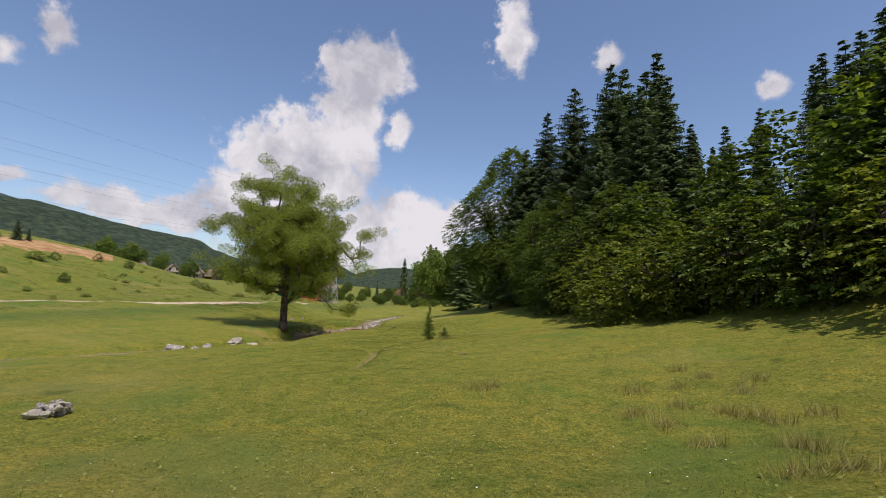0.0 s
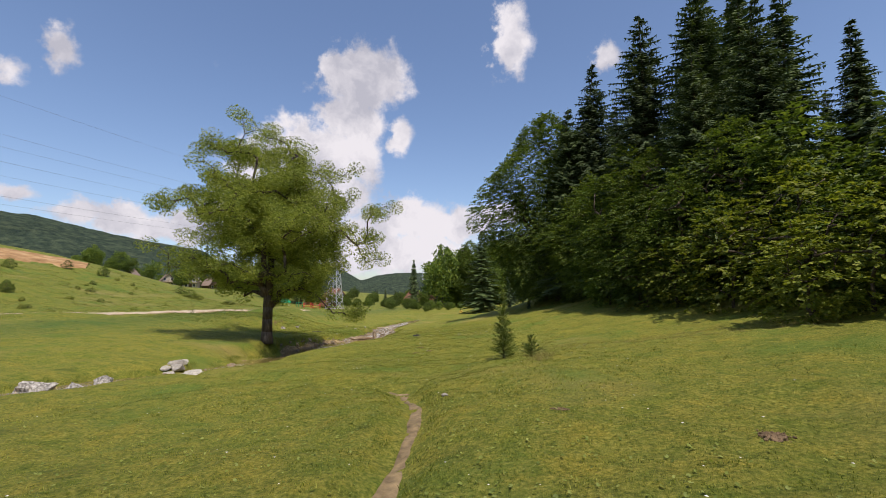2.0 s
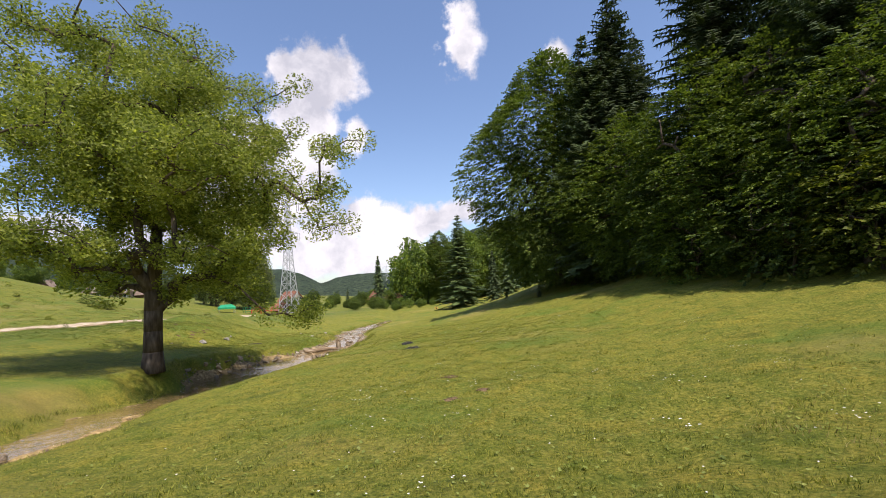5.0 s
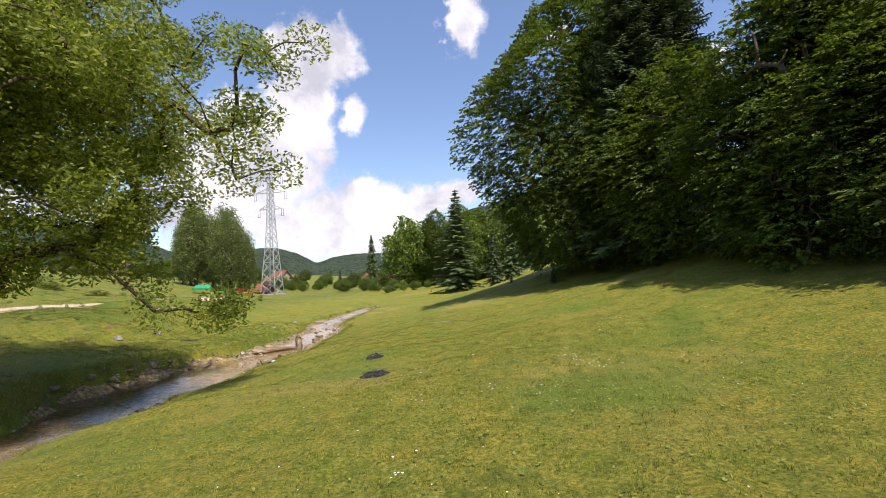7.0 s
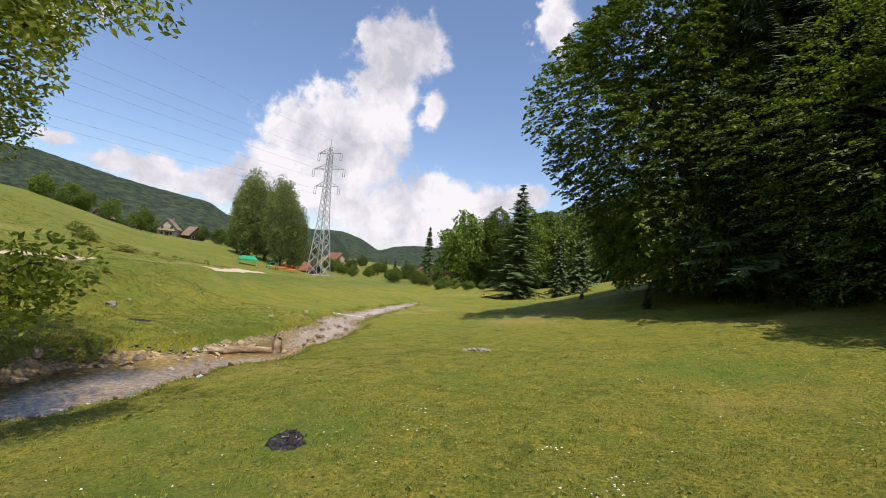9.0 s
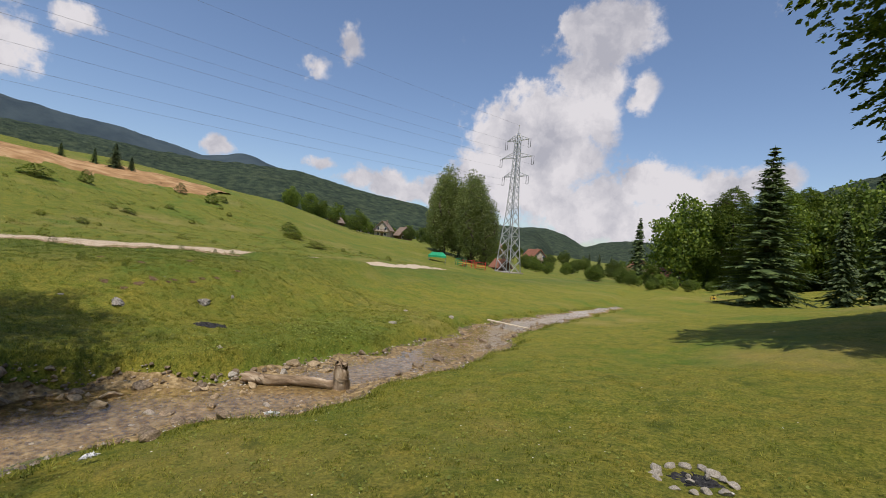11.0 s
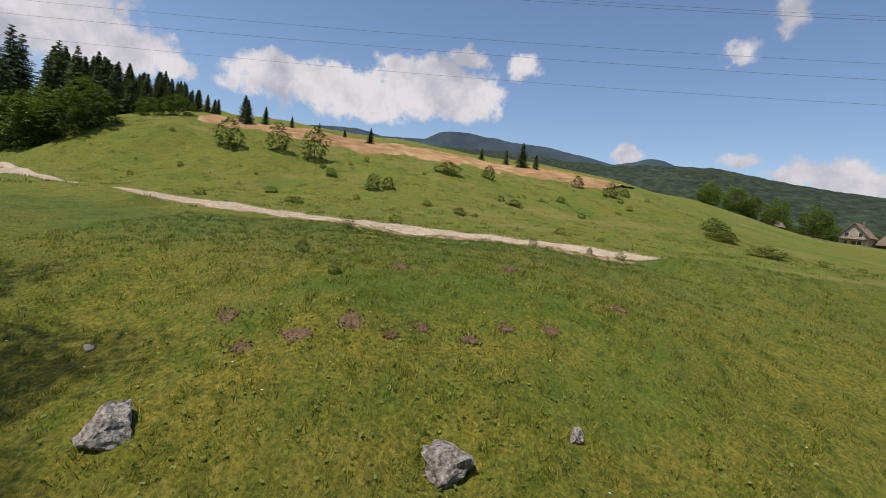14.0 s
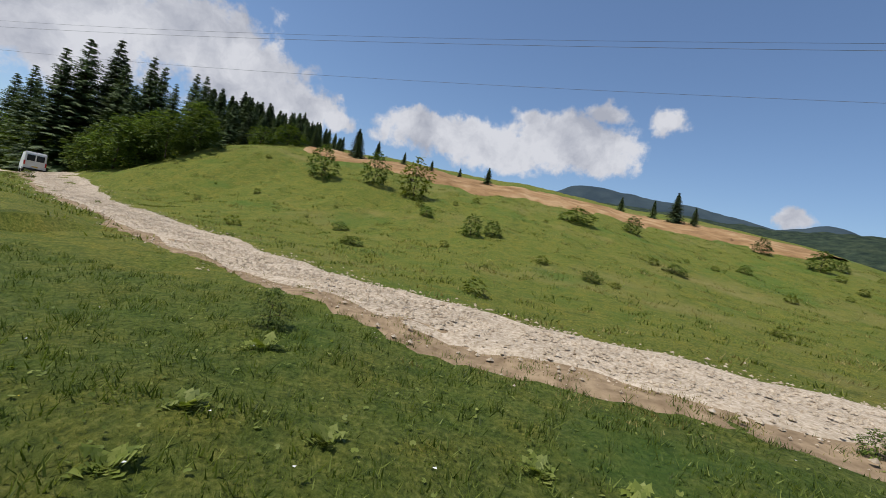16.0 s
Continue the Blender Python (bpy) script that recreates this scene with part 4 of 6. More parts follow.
# ---- the stream ----
def channel(y):
    """Half width of the stream bed."""
    return smooth_interp(y, (-60, 25, 36, 46, 52, 58, 66, 85, 100, 112, 120), (0.6, 0.7, 0.9, 1.6, 2.4, 2.7, 2.3, 1.7, 1.2, 0.6, 0.3))


def bed_x(y):
    return stream_x(y) + 0.25 * np.sin(y * 0.9) + 0.15 * np.sin(y * 2.3 + 1)


def strip(name, y0, y1, step, width, across, zf, mat, label, category):
    ys = np.arange(y0, y1, step)
    u = np.linspace(-1, 1, across)
    cx, w = bed_x(ys), width(ys)
    X = cx[:, None] + u[None] * w[:, None] * (1 + 0.12 * np.sin(ys * 1.7)[:, None] * np.sign(u)[None])
    Y = np.repeat(ys[:, None], across, 1)
    Z = zf(X, Y, u, cx)
    n, m = X.shape
    idx = np.arange(n * m).reshape(n, m)
    f = np.stack([idx[:-1, :-1], idx[:-1, 1:], idx[1:, 1:], idx[1:, :-1]], -1).reshape(-1, 4)
    ob = new(name, mesh_of(name, np.stack([X, Y, Z], -1).reshape(-1, 3), f, [mat], smooth=True))
    return tagged(ob, label, category, kind="structure")


BED = simple("stream_bed", [(0.30, (0.085, 0.058, 0.026)), (0.5, (0.25, 0.175, 0.078)), (0.70, (0.43, 0.33, 0.175))], 5.5, 0.8, 0.25, 1.0, 0.06, detail=9.0)


def water_material():
    m, nt, b = material("stream_water", 0.06, 0.5)
    b.inputs["Base Color"].default_value = (0.56, 0.54, 0.46, 1)
    b.inputs["Transmission Weight"].default_value = 1.0
    b.inputs["IOR"].default_value = 1.33
    bump_node(nt, b, noise_node(nt, 3.2, 5.0, 0.6, stretch=(1, 0.45, 1)), 0.4, 0.05)
    return m


bed = strip("stream_bed", -20, 116, 0.3, lambda y: channel(y) + 0.25, 11, lambda X, Y, u, cx: height(X, Y) + 0.07 + wobble(X, Y, 0.012, 0.35, 3.0) - 0.22 * (np.abs(u)[None] > 0.99), BED, "stony bed of the stream, brown gravel and silt", "stream bed")
water = strip("water", -20, 116, 0.3, lambda y: channel(y) * (0.8 + 0.3 * np.clip((63 - y) / 5, 0, 1)), 9, lambda X, Y, u, cx: np.repeat((height(cx, Y[:, 0]) + 0.125 + 0.1 * np.clip((63 - Y[:, 0]) / 5, 0, 1))[:, None], X.shape[1], 1) + wobble(X, Y, 0.008, 0.5, 1.0), water_material(), "shallow clear stream running over stones", "stream")
water.visible_shadow = False
FOAM = simple("foam", [(0.35, (0.55, 0.57, 0.58)), (0.65, (0.85, 0.86, 0.87))], 14.0, 0.6, 0.3, 0.6, 0.03)


def stone_mesh(seed, name="stone", flat=0.65, sub=2, rough=0.08):
    bm = bmesh.new()
    bmesh.ops.create_icosphere(bm, subdivisions=sub, radius=1.0)
    off = Vector((seed * 7.3, seed * 3.1, seed))
    cuts = [Vector((random.Random(seed * 9 + k).uniform(-1, 1), random.Random(seed * 9 + k + 50).uniform(-1, 1), random.Random(seed * 9 + k + 90).uniform(-0.6, 1))).normalized() for k in range(8)]
    for v in bm.verts:
        p = v.co.copy()
        for c in cuts:
            d = p.dot(c)
            if d > 0.55:
                p -= c * (d - 0.55) * 0.95
        p *= 1 + 0.22 * noise.noise(p * 1.3 + off) + rough * noise.noise(p * 4 + off) + 0.4 * rough * noise.noise(p * 9 + off)
        v.co = (p.x, p.y * 0.85, p.z * flat)
    me = bpy.data.meshes.new(name)
    bm.to_mesh(me)
    bm.free()
    return me


STONES = [stone_mesh(k + 1) for k in range(6)]


ROUGH = [stone_mesh(k + 11, sub=3, rough=0.2, flat=0.7) for k in range(6)]


def stone_copies(mat, shapes=STONES):
    out = []
    for me in shapes:
        c = me.copy()
        c.materials.append(mat)
        out.append(c)
    return out


TAN, WET, PALE, GREY = stone_copies(TAN_STONE), stone_copies(WET_STONE), stone_copies(PALE_STONE), stone_copies(ROCK, ROUGH)


def stone(parent, x, y, z, r, meshes, rng, name="stone", tall=1.0):
    ob = new(name, meshes[rng.randrange(6)])
    ob.parent = parent
    ob.matrix_basis = Matrix.Translation((x, y, z)) @ Matrix.Rotation(rng.uniform(0, 6.28), 4, "Z") @ Matrix.Rotation(rng.uniform(-0.3, 0.3), 4, "X") @ Matrix.Diagonal((r, r, r * tall, 1))
    return ob


rs = random.Random(3)
for k in range(210):
    y = rs.uniform(50, 92) if k < 170 else rs.uniform(18, 50)
    w = float(channel(np.array([y]))[0])
    u = rs.choice((-1, 1)) * rs.random() ** 0.55
    x = float(bed_x(np.array([y]))[0]) + u * w * 1.08
    r = 0.06 + 0.26 * rs.random() ** 3.2
    if y > 70:
        r *= 0.8
    stone(bed, x, y, ground_z(x, y) + 0.06 + r * 0.25, r, WET if rs.random() < 0.9 else PALE, rs)
for k in range(70):
    y = rs.uniform(56, 67) if k < 50 else rs.uniform(67, 82)
    x = float(bed_x(np.array([y]))[0]) - float(channel(np.array([y]))[0]) * rs.uniform(0.75, 1.12)
    r = 0.05 + 0.13 * rs.random() ** 2
    stone(bed, x, y, ground_z(x, y) + 0.07 + r * 0.3, r, PALE if r < 0.09 else WET, rs)
for x, y, r in ((-18.4, 61.3, 0.3), (-19.2, 61.4, 0.26), (-18.1, 72.7, 0.34), (-18.6, 73.1, 0.3), (-18.1, 71.0, 0.32), (-19.4, 78.8, 0.3), (-18.9, 62.5, 0.22), (-17.2, 60.2, 0.26), (-17.6, 69.3, 0.24), (-19.6, 76.0, 0.3)):
    stone(bed, x, y, ground_z(x, y) + 0.06 + r * 0.25, r, WET, rs, tall=0.8)
for k in range(46):
    y = rs.uniform(56, 68)
    w = float(channel(np.array([y]))[0])
    x = float(bed_x(np.array([y]))[0]) - w * rs.uniform(0.15, 1.05)
    r = 0.1 + 0.24 * rs.random() ** 2
    stone(bed, x, y, ground_z(x, y) + 0.07 + r * 0.2, r, TAN, rs, tall=0.8)
# dark boulders above the pool under the willow's shade
for x, y, r in ((-18.9, 57.2, 0.34), (-18.3, 56.0, 0.3), (-19.2, 58.6, 0.4), (-17.2, 55.2, 0.3), (-18.6, 54.4, 0.36), (-19.3, 60.2, 0.3), (-19.0, 61.8, 0.36), (-16.0, 57.5, 0.22), (-15.8, 56.0, 0.26), (-18.8, 63.0, 0.3), (-16.4, 53.0, 0.3), (-17.9, 62.4, 0.2)):
    x += float(bed_x(np.array([y]))[0]) + 17.3
    stone(bed, x, y, ground_z(x, y) + r * 0.3, r, WET, rs)


def patch_ring(x, y, r, seed):
    """Broken white water below a stone."""
    rng = np.random.default_rng(seed)
    tris = []
    for k in range(240):
        a, d = rng.uniform(0, 6.283), r * rng.random() ** 0.8
        c = np.array((x + d * math.cos(a) * 0.7, y + d * math.sin(a) * 1.5, 0.0))
        c[2] = ground_z(c[0], c[1]) + 0.15 + 0.05 * rng.random() * (1 - d / r)
        s = 0.012 + 0.022 * rng.random()
        tris += [c + rng.normal(0, s, 3) * (1, 1, 0.7) for _ in range(3)]
    return part("foam", flat_mesh("foam", np.array(tris), 3, FOAM), None, water, "white foam of broken water")


for k, (x, y, r) in enumerate(((-16.7, 63.0, 0.16), (-16.4, 58.8, 0.1))):
    patch_ring(x, y, r, k)


def scattered_pebbles(name, n, place, mat, lo, hi, label, category, seed):
    """Many small stones in one mesh."""
    rng = np.random.default_rng(seed)
    x, y = place(rng, n)
    z = height(x, y)
    r = lo + (hi - lo) * rng.random(n) ** 2.5
    base = np.array(((1, 0, 0), (0, 1, 0), (-1, 0, 0), (0, -1, 0), (0, 0, 0.7), (0, 0, -0.7)), float)
    tri = np.array(((0, 1, 4), (1, 2, 4), (2, 3, 4), (3, 0, 4)))
    jit = 1 + rng.uniform(-0.35, 0.35, (n, 6, 3))
    a = rng.uniform(0, 6.283, n)
    P = base[None] * jit * r[:, None, None]
    X = P[..., 0] * np.cos(a)[:, None] - P[..., 1] * np.sin(a)[:, None]
    Y = P[..., 0] * np.sin(a)[:, None] + P[..., 1] * np.cos(a)[:, None]
    V = np.stack([X + x[:, None], Y + y[:, None], P[..., 2] + (z + 0.06)[:, None]], -1)
    return tagged(new(name, flat_mesh(name, V[:, tri].reshape(-1, 3), 3, mat)), label, category, kind="stuff")


def place_bed(rng, n):
    y = rng.uniform(45, 100, n)
    return bed_x(y) + rng.uniform(-1.1, 1.1, n) * channel(y), y


def place_road(rng, n):
    p = np.array(ROAD[3:11], float)
    d = np.r_[0, np.cumsum(np.hypot(*np.diff(p, axis=0).T))]
    t = rng.uniform(0, d[-1], n)
    return smooth_interp(t, d, p[:, 0]) + rng.normal(0, 1.05, n), smooth_interp(t, d, p[:, 1]) + rng.normal(0, 0.5, n)


scattered_pebbles("pebbles", 9000, place_bed, WET_STONE, 0.02, 0.10, "brown pebbles covering the stream bed", "pebbles", 4)
scattered_pebbles("pale_pebbles", 2600, place_bed, PALE_STONE, 0.02, 0.08, "pale limestone pebbles on the stream bed", "pebbles", 6)
scattered_pebbles("road_stones", 30000, place_road, GRAVEL, 0.012, 0.07, "loose pale limestone chips on the track", "gravel", 5)


# ---- rocks, fire places, wood, molehills ----
def boulder(x, y, r, label, k=0, tall=1.0, mat=GREY, sink=0.36, group=""):
    ob = new("boulder", mat[k % 6])
    ob.matrix_basis = Matrix.Translation((x, y, ground_z(x, y) + r * (0.62 * tall - sink))) @ Matrix.Rotation(k * 1.3, 4, "Z") @ Matrix.Diagonal((r, r, r * tall, 1))
    return tagged(ob, label, "rock", group)


boulder(-29.45, 63.5, 0.38, "grey lichen-spotted limestone boulder in the meadow bank", 0, 0.9, group="boulders on the bank")
boulder(-29.3, 67.25, 0.4, "pale grey limestone boulder in the meadow bank", 1, 0.9, group="boulders on the bank")
boulder(-29.9, 69.1, 0.16, "small grey stone half sunk in grass", 2, 1.0, group="boulders on the bank")
boulder(-19.4, 22.3, 0.72, "grey rock beside the narrow stream", 3, 1.2, group="rocks along the stream")
boulder(-17.9, 22.7, 0.55, "grey rock beside the narrow stream", 4, 0.9, group="rocks along the stream")
boulder(-17.7, 23.9, 0.52, "round grey rock beside the narrow stream", 5, 1.1, group="rocks along the stream")
for k, (x, y, r) in enumerate(((-16.8, 27.6, 0.85), (-15.9, 27.5, 0.7), (-16.3, 28.5, 0.65), (-17.6, 27.2, 0.5))):
    boulder(x, y, r, "pale weathered limestone block on the stream bank", k, 0.8, PALE, group="rocks along the stream")
for k, (x, y, r) in enumerate(((-20.3, 65.9, 0.24), (-23.4, 75.2, 0.3), (-22.4, 64.5, 0.16), (-24.0, 82, 0.3), (-26.5, 80, 0.2), (-1.3, 16.7, 0.13), (-31.5, 62, 0.14))):
    boulder(x, y, r, "small pale stone lying in the grass", k + 2, 1.2 if k == 0 else 0.7, PALE, group="stones in the grass")


for k, (x, y, r) in enumerate(((-18.7, 29.2, 0.5), (-18.9, 30.1, 0.62), (-19.5, 30.7, 0.55), (-18.5, 28.4, 0.36), (-19.7, 31.6, 0.42), (-19.2, 29.6, 0.4))):
    boulder(x, y, r, "pale weathered limestone block on the stream bank", k + 1, 0.75, PALE, 0.25, group="rocks along the stream")


def stone_pile(x, y):
    t = thing("stone_pile", on_ground(x, y, 0.95), "heap of pale field stones on the meadow", "stones")
    rng = random.Random(8)
    for k in range(22):
        a, d = rng.uniform(0, 6.28), 0.55 * rng.random() ** 0.6
        r = rng.uniform(0.1, 0.2)
        stone(t, 0.9 * d * math.cos(a), 0.8 * d * math.sin(a), 0.08 + max(0, 0.42 - d * 0.6) * rng.random(), r, PALE if rng.random() < 0.5 else GREY, rng, tall=1.15)


stone_pile(-5.6, -0.1)


def patch_mesh(name, r, seed, mat, lift=0.03, n=26, rings=5, hump=0.0, lump=0.02):
    """An uneven round patch, following the ground round its own middle."""
    rng = random.Random(seed)
    ph = [rng.uniform(0, 6.28) for _ in range(4)]
    verts, faces = [(0, 0, lift + hump)], []
    for j in range(1, rings + 1):
        for i in range(n):
            a = 2 * math.pi * i / n
            rr = r * j / rings * (1 + 0.14 * math.sin(2 * a + ph[0]) + 0.1 * math.sin(3 * a + ph[1]) + 0.07 * math.sin(7 * a + ph[2]) + 0.05 * math.sin(11 * a + ph[3]))
            u = j / rings
            z = (lift + hump * (1 - u * u) ** 1.3 + rng.uniform(-1, 1) * lump * (u < 1)) if j < rings else -0.04
            verts.append((rr * math.cos(a), rr * math.sin(a), z))
    for i in range(n):
        faces.append((0, 1 + i, 1 + (i + 1) % n))
    for j in range(rings - 1):
        for i in range(n):
            a, b = 1 + j * n + i, 1 + j * n + (i + 1) % n
            faces.append((a, a + n, b + n, b))
    return mesh_of(name, verts, faces, [mat], smooth=True)


def lie_on(x, y):
    nrm = ground_normal(x, y)
    return Matrix.Translation((x, y, ground_z(x, y))) @ nrm.to_track_quat("Z", "Y").to_matrix().to_4x4()


def burnt_patch(x, y, r, seed, label):
    t = thing("burnt_patch", lie_on(x, y), label, "fire place", "old fire places")
    part("ash_bed", patch_mesh("ash_bed", r, seed, ASH, 0.04, lump=0.025), None, t)
    rng = random.Random(seed)
    for k in range(9):
        a, d = rng.uniform(0, 6.28), r * rng.uniform(0.2, 0.95)
        bm = bmesh.new()
        b = rng.uniform(0, 3.1)
        L_ = rng.uniform(0.06, 0.16)
        p = Vector((d * math.cos(a), d * math.sin(a), 0.055))
        tube(bm, (p, p + Vector((L_ * math.cos(b), L_ * math.sin(b), 0.02))), (0.014, 0.01), 5)
        part("charred_stick", bm, DEADWOOD if k % 3 == 0 else ASH, t)


burnt_patch(-8.9, 51.4, 0.38, 1, "black round scar of an old camp fire in the grass")
burnt_patch(-8.1, 47.5, 0.48, 2, "black round scar of an old camp fire in the grass")
burnt_patch(-25.85, 65.9, 0.72, 3, "broad black bed of cold ash in the grass")


def fire_ring(x, y):
    t = thing("fire_ring", lie_on(x, y), "ring of pale stones round black ash in short grass", "fire place")
    part("ash_bed", patch_mesh("ash_bed", 0.4, 9, ASH, 0.03), None, t)
    rng = random.Random(2)
    for k in range(13):
        a = 2 * math.pi * k / 13 + rng.uniform(-0.1, 0.1)
        d = 0.46 + rng.uniform(-0.05, 0.07)
        stone(t, d * math.cos(a) * 1.15, d * math.sin(a), 0.05, rng.uniform(0.08, 0.14), PALE, rng)
    for k in range(3):
        stone(t, rng.uniform(-0.2, 0.2), rng.uniform(-0.2, 0.2), 0.07, 0.07, PALE, rng)


fire_ring(-6.7, 63.6)


def worn_log(length, r0, r1, seed, ragged=0.0):
    """A weathered trunk piece along z, fluted along the grain."""
    bm = bmesh.new()
    n = 18
    tube(bm, [(0.04 * math.sin(i * 0.5 + seed), 0.03 * math.sin(i * 0.37), length * i / (n - 1)) for i in range(n)], [r0 + (r1 - r0) * i / (n - 1) for i in range(n)], 26)
    for v in bm.verts:
        a, z = math.atan2(v.co.y, v.co.x), v.co.z
        flute = 0.22 * noise.noise(Vector((math.cos(a) * 3, math.sin(a) * 3, z * 0.5 + seed))) + 0.12 * noise.noise(Vector((math.cos(a) * 9, math.sin(a) * 9, z * 0.9)))
        v.co.x *= 1 + flute
        v.co.y *= 1 + flute
        if ragged and z > 0.7 * length:
            v.co.z += ragged * noise.noise(Vector((math.cos(a) * 1.8, math.sin(a) * 1.8, seed))) * (z / length - 0.7) / 0.3
    return bm


def driftwood():
    solid("tree_stump", worn_log(1.12, 0.32, 0.22, 3.0, 0.4), DEADWOOD, on_ground(-17.75, 66.35, sink=0.2) @ Matrix.Rotation(0.06, 4, "Y"), "broken pale driftwood stump standing in the stream", "stump")
    lie = Vector((-0.78, -0.62, 0.03)).to_track_quat("Z", "Y").to_matrix().to_4x4()
    solid("driftwood_log", worn_log(3.0, 0.15, 0.2, 7.0, 0.4), DEADWOOD, Matrix.Translation((-17.9, 66.2, ground_z(-17.9, 66.2) + 0.22)) @ lie, "grey driftwood log lying across the stream", "log")


driftwood()
bm = bmesh.new()
box(bm, (-1.55, -0.16, 0), (1.55, 0.16, 0.07))
bmesh.ops.bevel(bm, geom=bm.edges[:], offset=0.012, segments=1, affect="EDGES")
solid("plank", bm, PLANKWOOD, Matrix.Translation((-21.2, 85.2, ground_z(-21.2, 85.2) + 0.32)) @ Matrix.Rotation(0.1, 4, "Z") @ Matrix.Rotation(0.05, 4, "Y"), "pale sawn plank laid across the stream as footbridge", "plank")

def molehill_mesh(r, k):
    """Low crumbled heap with clods strewn round it."""
    me = patch_mesh("molehill", r * 0.85, k, MOLE, 0.015, n=30, rings=7, hump=0.02 + 0.05 * r, lump=0.016)
    bm = bmesh.new()
    bm.from_mesh(me)
    rng = random.Random(k)
    for q in range(46):
        a, d, s = rng.uniform(0, 6.28), r * rng.uniform(0.3, 1.25), rng.uniform(0.008, 0.022)
        bmesh.ops.create_icosphere(bm, subdivisions=1, radius=s, matrix=Matrix.Translation((d * math.cos(a), d * math.sin(a), 0.02 + 0.03 * max(0, 1 - d / r))) @ Matrix.Rotation(a, 4, "X"))
    bm.to_mesh(me)
    bm.free()
    return me


for k, (x, y, r) in enumerate(((-31.92, 65.83, 0.26), (-31.5, 65.02, 0.27), (-32.31, 67.05, 0.2), (-32.03, 67.91, 0.18), (-32.53, 68.66, 0.17), (-32.66, 69.56, 0.2), (-32.1, 63.77, 0.22), (-31.2, 64.3, 0.2), (-31.7, 66.5, 0.14),
                              (-4.6, 34.1, 0.2), (-5.4, 33.5, 0.22), (-5.5, 36.1, 0.22), (1.2, 14.3, 0.16), (3.7, 12.1, 0.2), (-35.6, 66.6, 0.25), (-36.2, 69.6, 0.22), (-37.6, 65.2, 0.16), (-33.8, 71.5, 0.2))):
    solid("molehill", molehill_mesh(r, k), None, lie_on(x, y), "crumbly brown molehill in the grass", "molehill", "molehills")


# ---- hillside bushes and clay bank ----
def road_far(x, y):
    return min(math.hypot(x - a, y - b) for a, b in ROAD) > 6



ribbon("clay_bank", ((-103, 34), (-106, 46), (-107.5, 58), (-110, 70), (-114, 84), (-113, 97), (-104, 106)), 8.0, 0.3, CLAY, "strip of bare orange clay along the hill crest", "bare soil", across=13, edge=2.0, step=1.0)
for k, (x, y, h, v, w) in enumerate(((-84.3, 44.5, 3.8, 2, 0.85), (-86.2, 50, 4.0, 0, 0.7), (-86.8, 54.6, 4.8, 1, 0.75), (-73.5, 63.4, 2.0, 0, 0.9), (-75.2, 65.0, 1.6, 0, 1.0), (-90.9, 73, 2.0, 2, 1.9), (-93.7, 79.6, 2.2, 0, 1.0), (-92.5, 99, 2.4, 0, 1.0), (-99, 96, 2.2, 2, 1.0), (-96, 103, 1.6, 0, 1.0),
                                    (-74, 104, 2.0, 2, 1.6), (-71, 102.5, 1.4, 1, 1.8), (-78, 106, 2.0, 0, 1.2), (-60.7, 98.7, 1.2, 1, 2.4), (-97.3, 32, 3.4, 2, 1.3), (-95.5, 29, 3.0, 0, 1.3), (-75.6, 79.5, 0.9, 2, 2.0), (-80, 58, 1.2, 0, 1.2), (-66, 72, 0.8, 0, 1.5), (-63, 58, 0.7, 0, 1.6), (-70, 54, 0.8, 2, 1.6), (-84, 88, 1.0, 0, 1.4))):
    shrub(x, y, h, v, w, "hawthorn bush scattered on the grassy hillside", "bushes on the hillside", "hillside_bush", 0.15, True)
for k in range(46):
    x, y = rng0.uniform(-98, -52), rng0.uniform(22, 112)
    h = rng0.uniform(0.25, 0.75)
    if bool(road_far(x, y)):
        m = Matrix.Translation((x, y, ground_z(x, y) - 0.05)) @ Matrix.Rotation(rng0.uniform(0, 6.28), 4, "Z") @ Matrix.Diagonal((h / 5 * 1.2, h / 5 * 1.2, h / 5, 1))
        tree_thing("hillside_bush", None, TINY, m, "knee-high green bush on the grassy hillside", "shrub", "low bushes on the hillside")
# woods beside the track and along the crest
for x, y, h in ((-86.7, 4.8, 17.5), (-88.6, 6.2, 19.5), (-90.9, 8.3, 19.5), (-93.5, -8.9, 16.5), (-97.7, -18, 16), (-91, 3, 16), (-94, 6, 18), (-89, 12, 15), (-92, 13, 16), (-95, 12, 15), (-96, 1, 16), (-100, -8, 16), (-104, -22, 17), (-87, 16, 11), (-90, 19, 10), (-94, 20, 11), (-101, 4, 15), (-99, 14, 13)):
    conifer(x, y, h, "dark spruce in the copse beside the gravel track", "spruces of the roadside copse", 1.25, mid=True)
for k, (x, y, h) in enumerate(((-80.5, 28, 5.6), (-78.5, 24, 6), (-82, 23.5, 5.2), (-84, 29, 5.2), (-86, 26.5, 6.4), (-94, -14, 9), (-80, 25, 5.4), (-98, -24, 9), (-84, 23, 6.2), (-104, -34, 10), (-79, 20, 4.5), (-83, 16, 6), (-88, 5.5, 8.5), (-91, -2, 8.5))):
    beech(x, y, h, 1.25, k, "rounded broadleaved tree at the edge of the roadside copse", "broadleaved trees of the roadside copse", k in (5, 7, 9), True)
for k in range(66):
    u = (k + rng0.uniform(-0.4, 0.4)) / 65
    w = rng0.uniform(0, 1)
    x, y = -108 - 22 * u - 26 * w, 6 + 20 * u - 18 * w
    conifer(x, y, (10.5 - 7.0 * u + 2 * w) * rng0.uniform(0.75, 1.1), "small dark spruce on the skyline of the hill", "spruces on the skyline", 1.45, True)
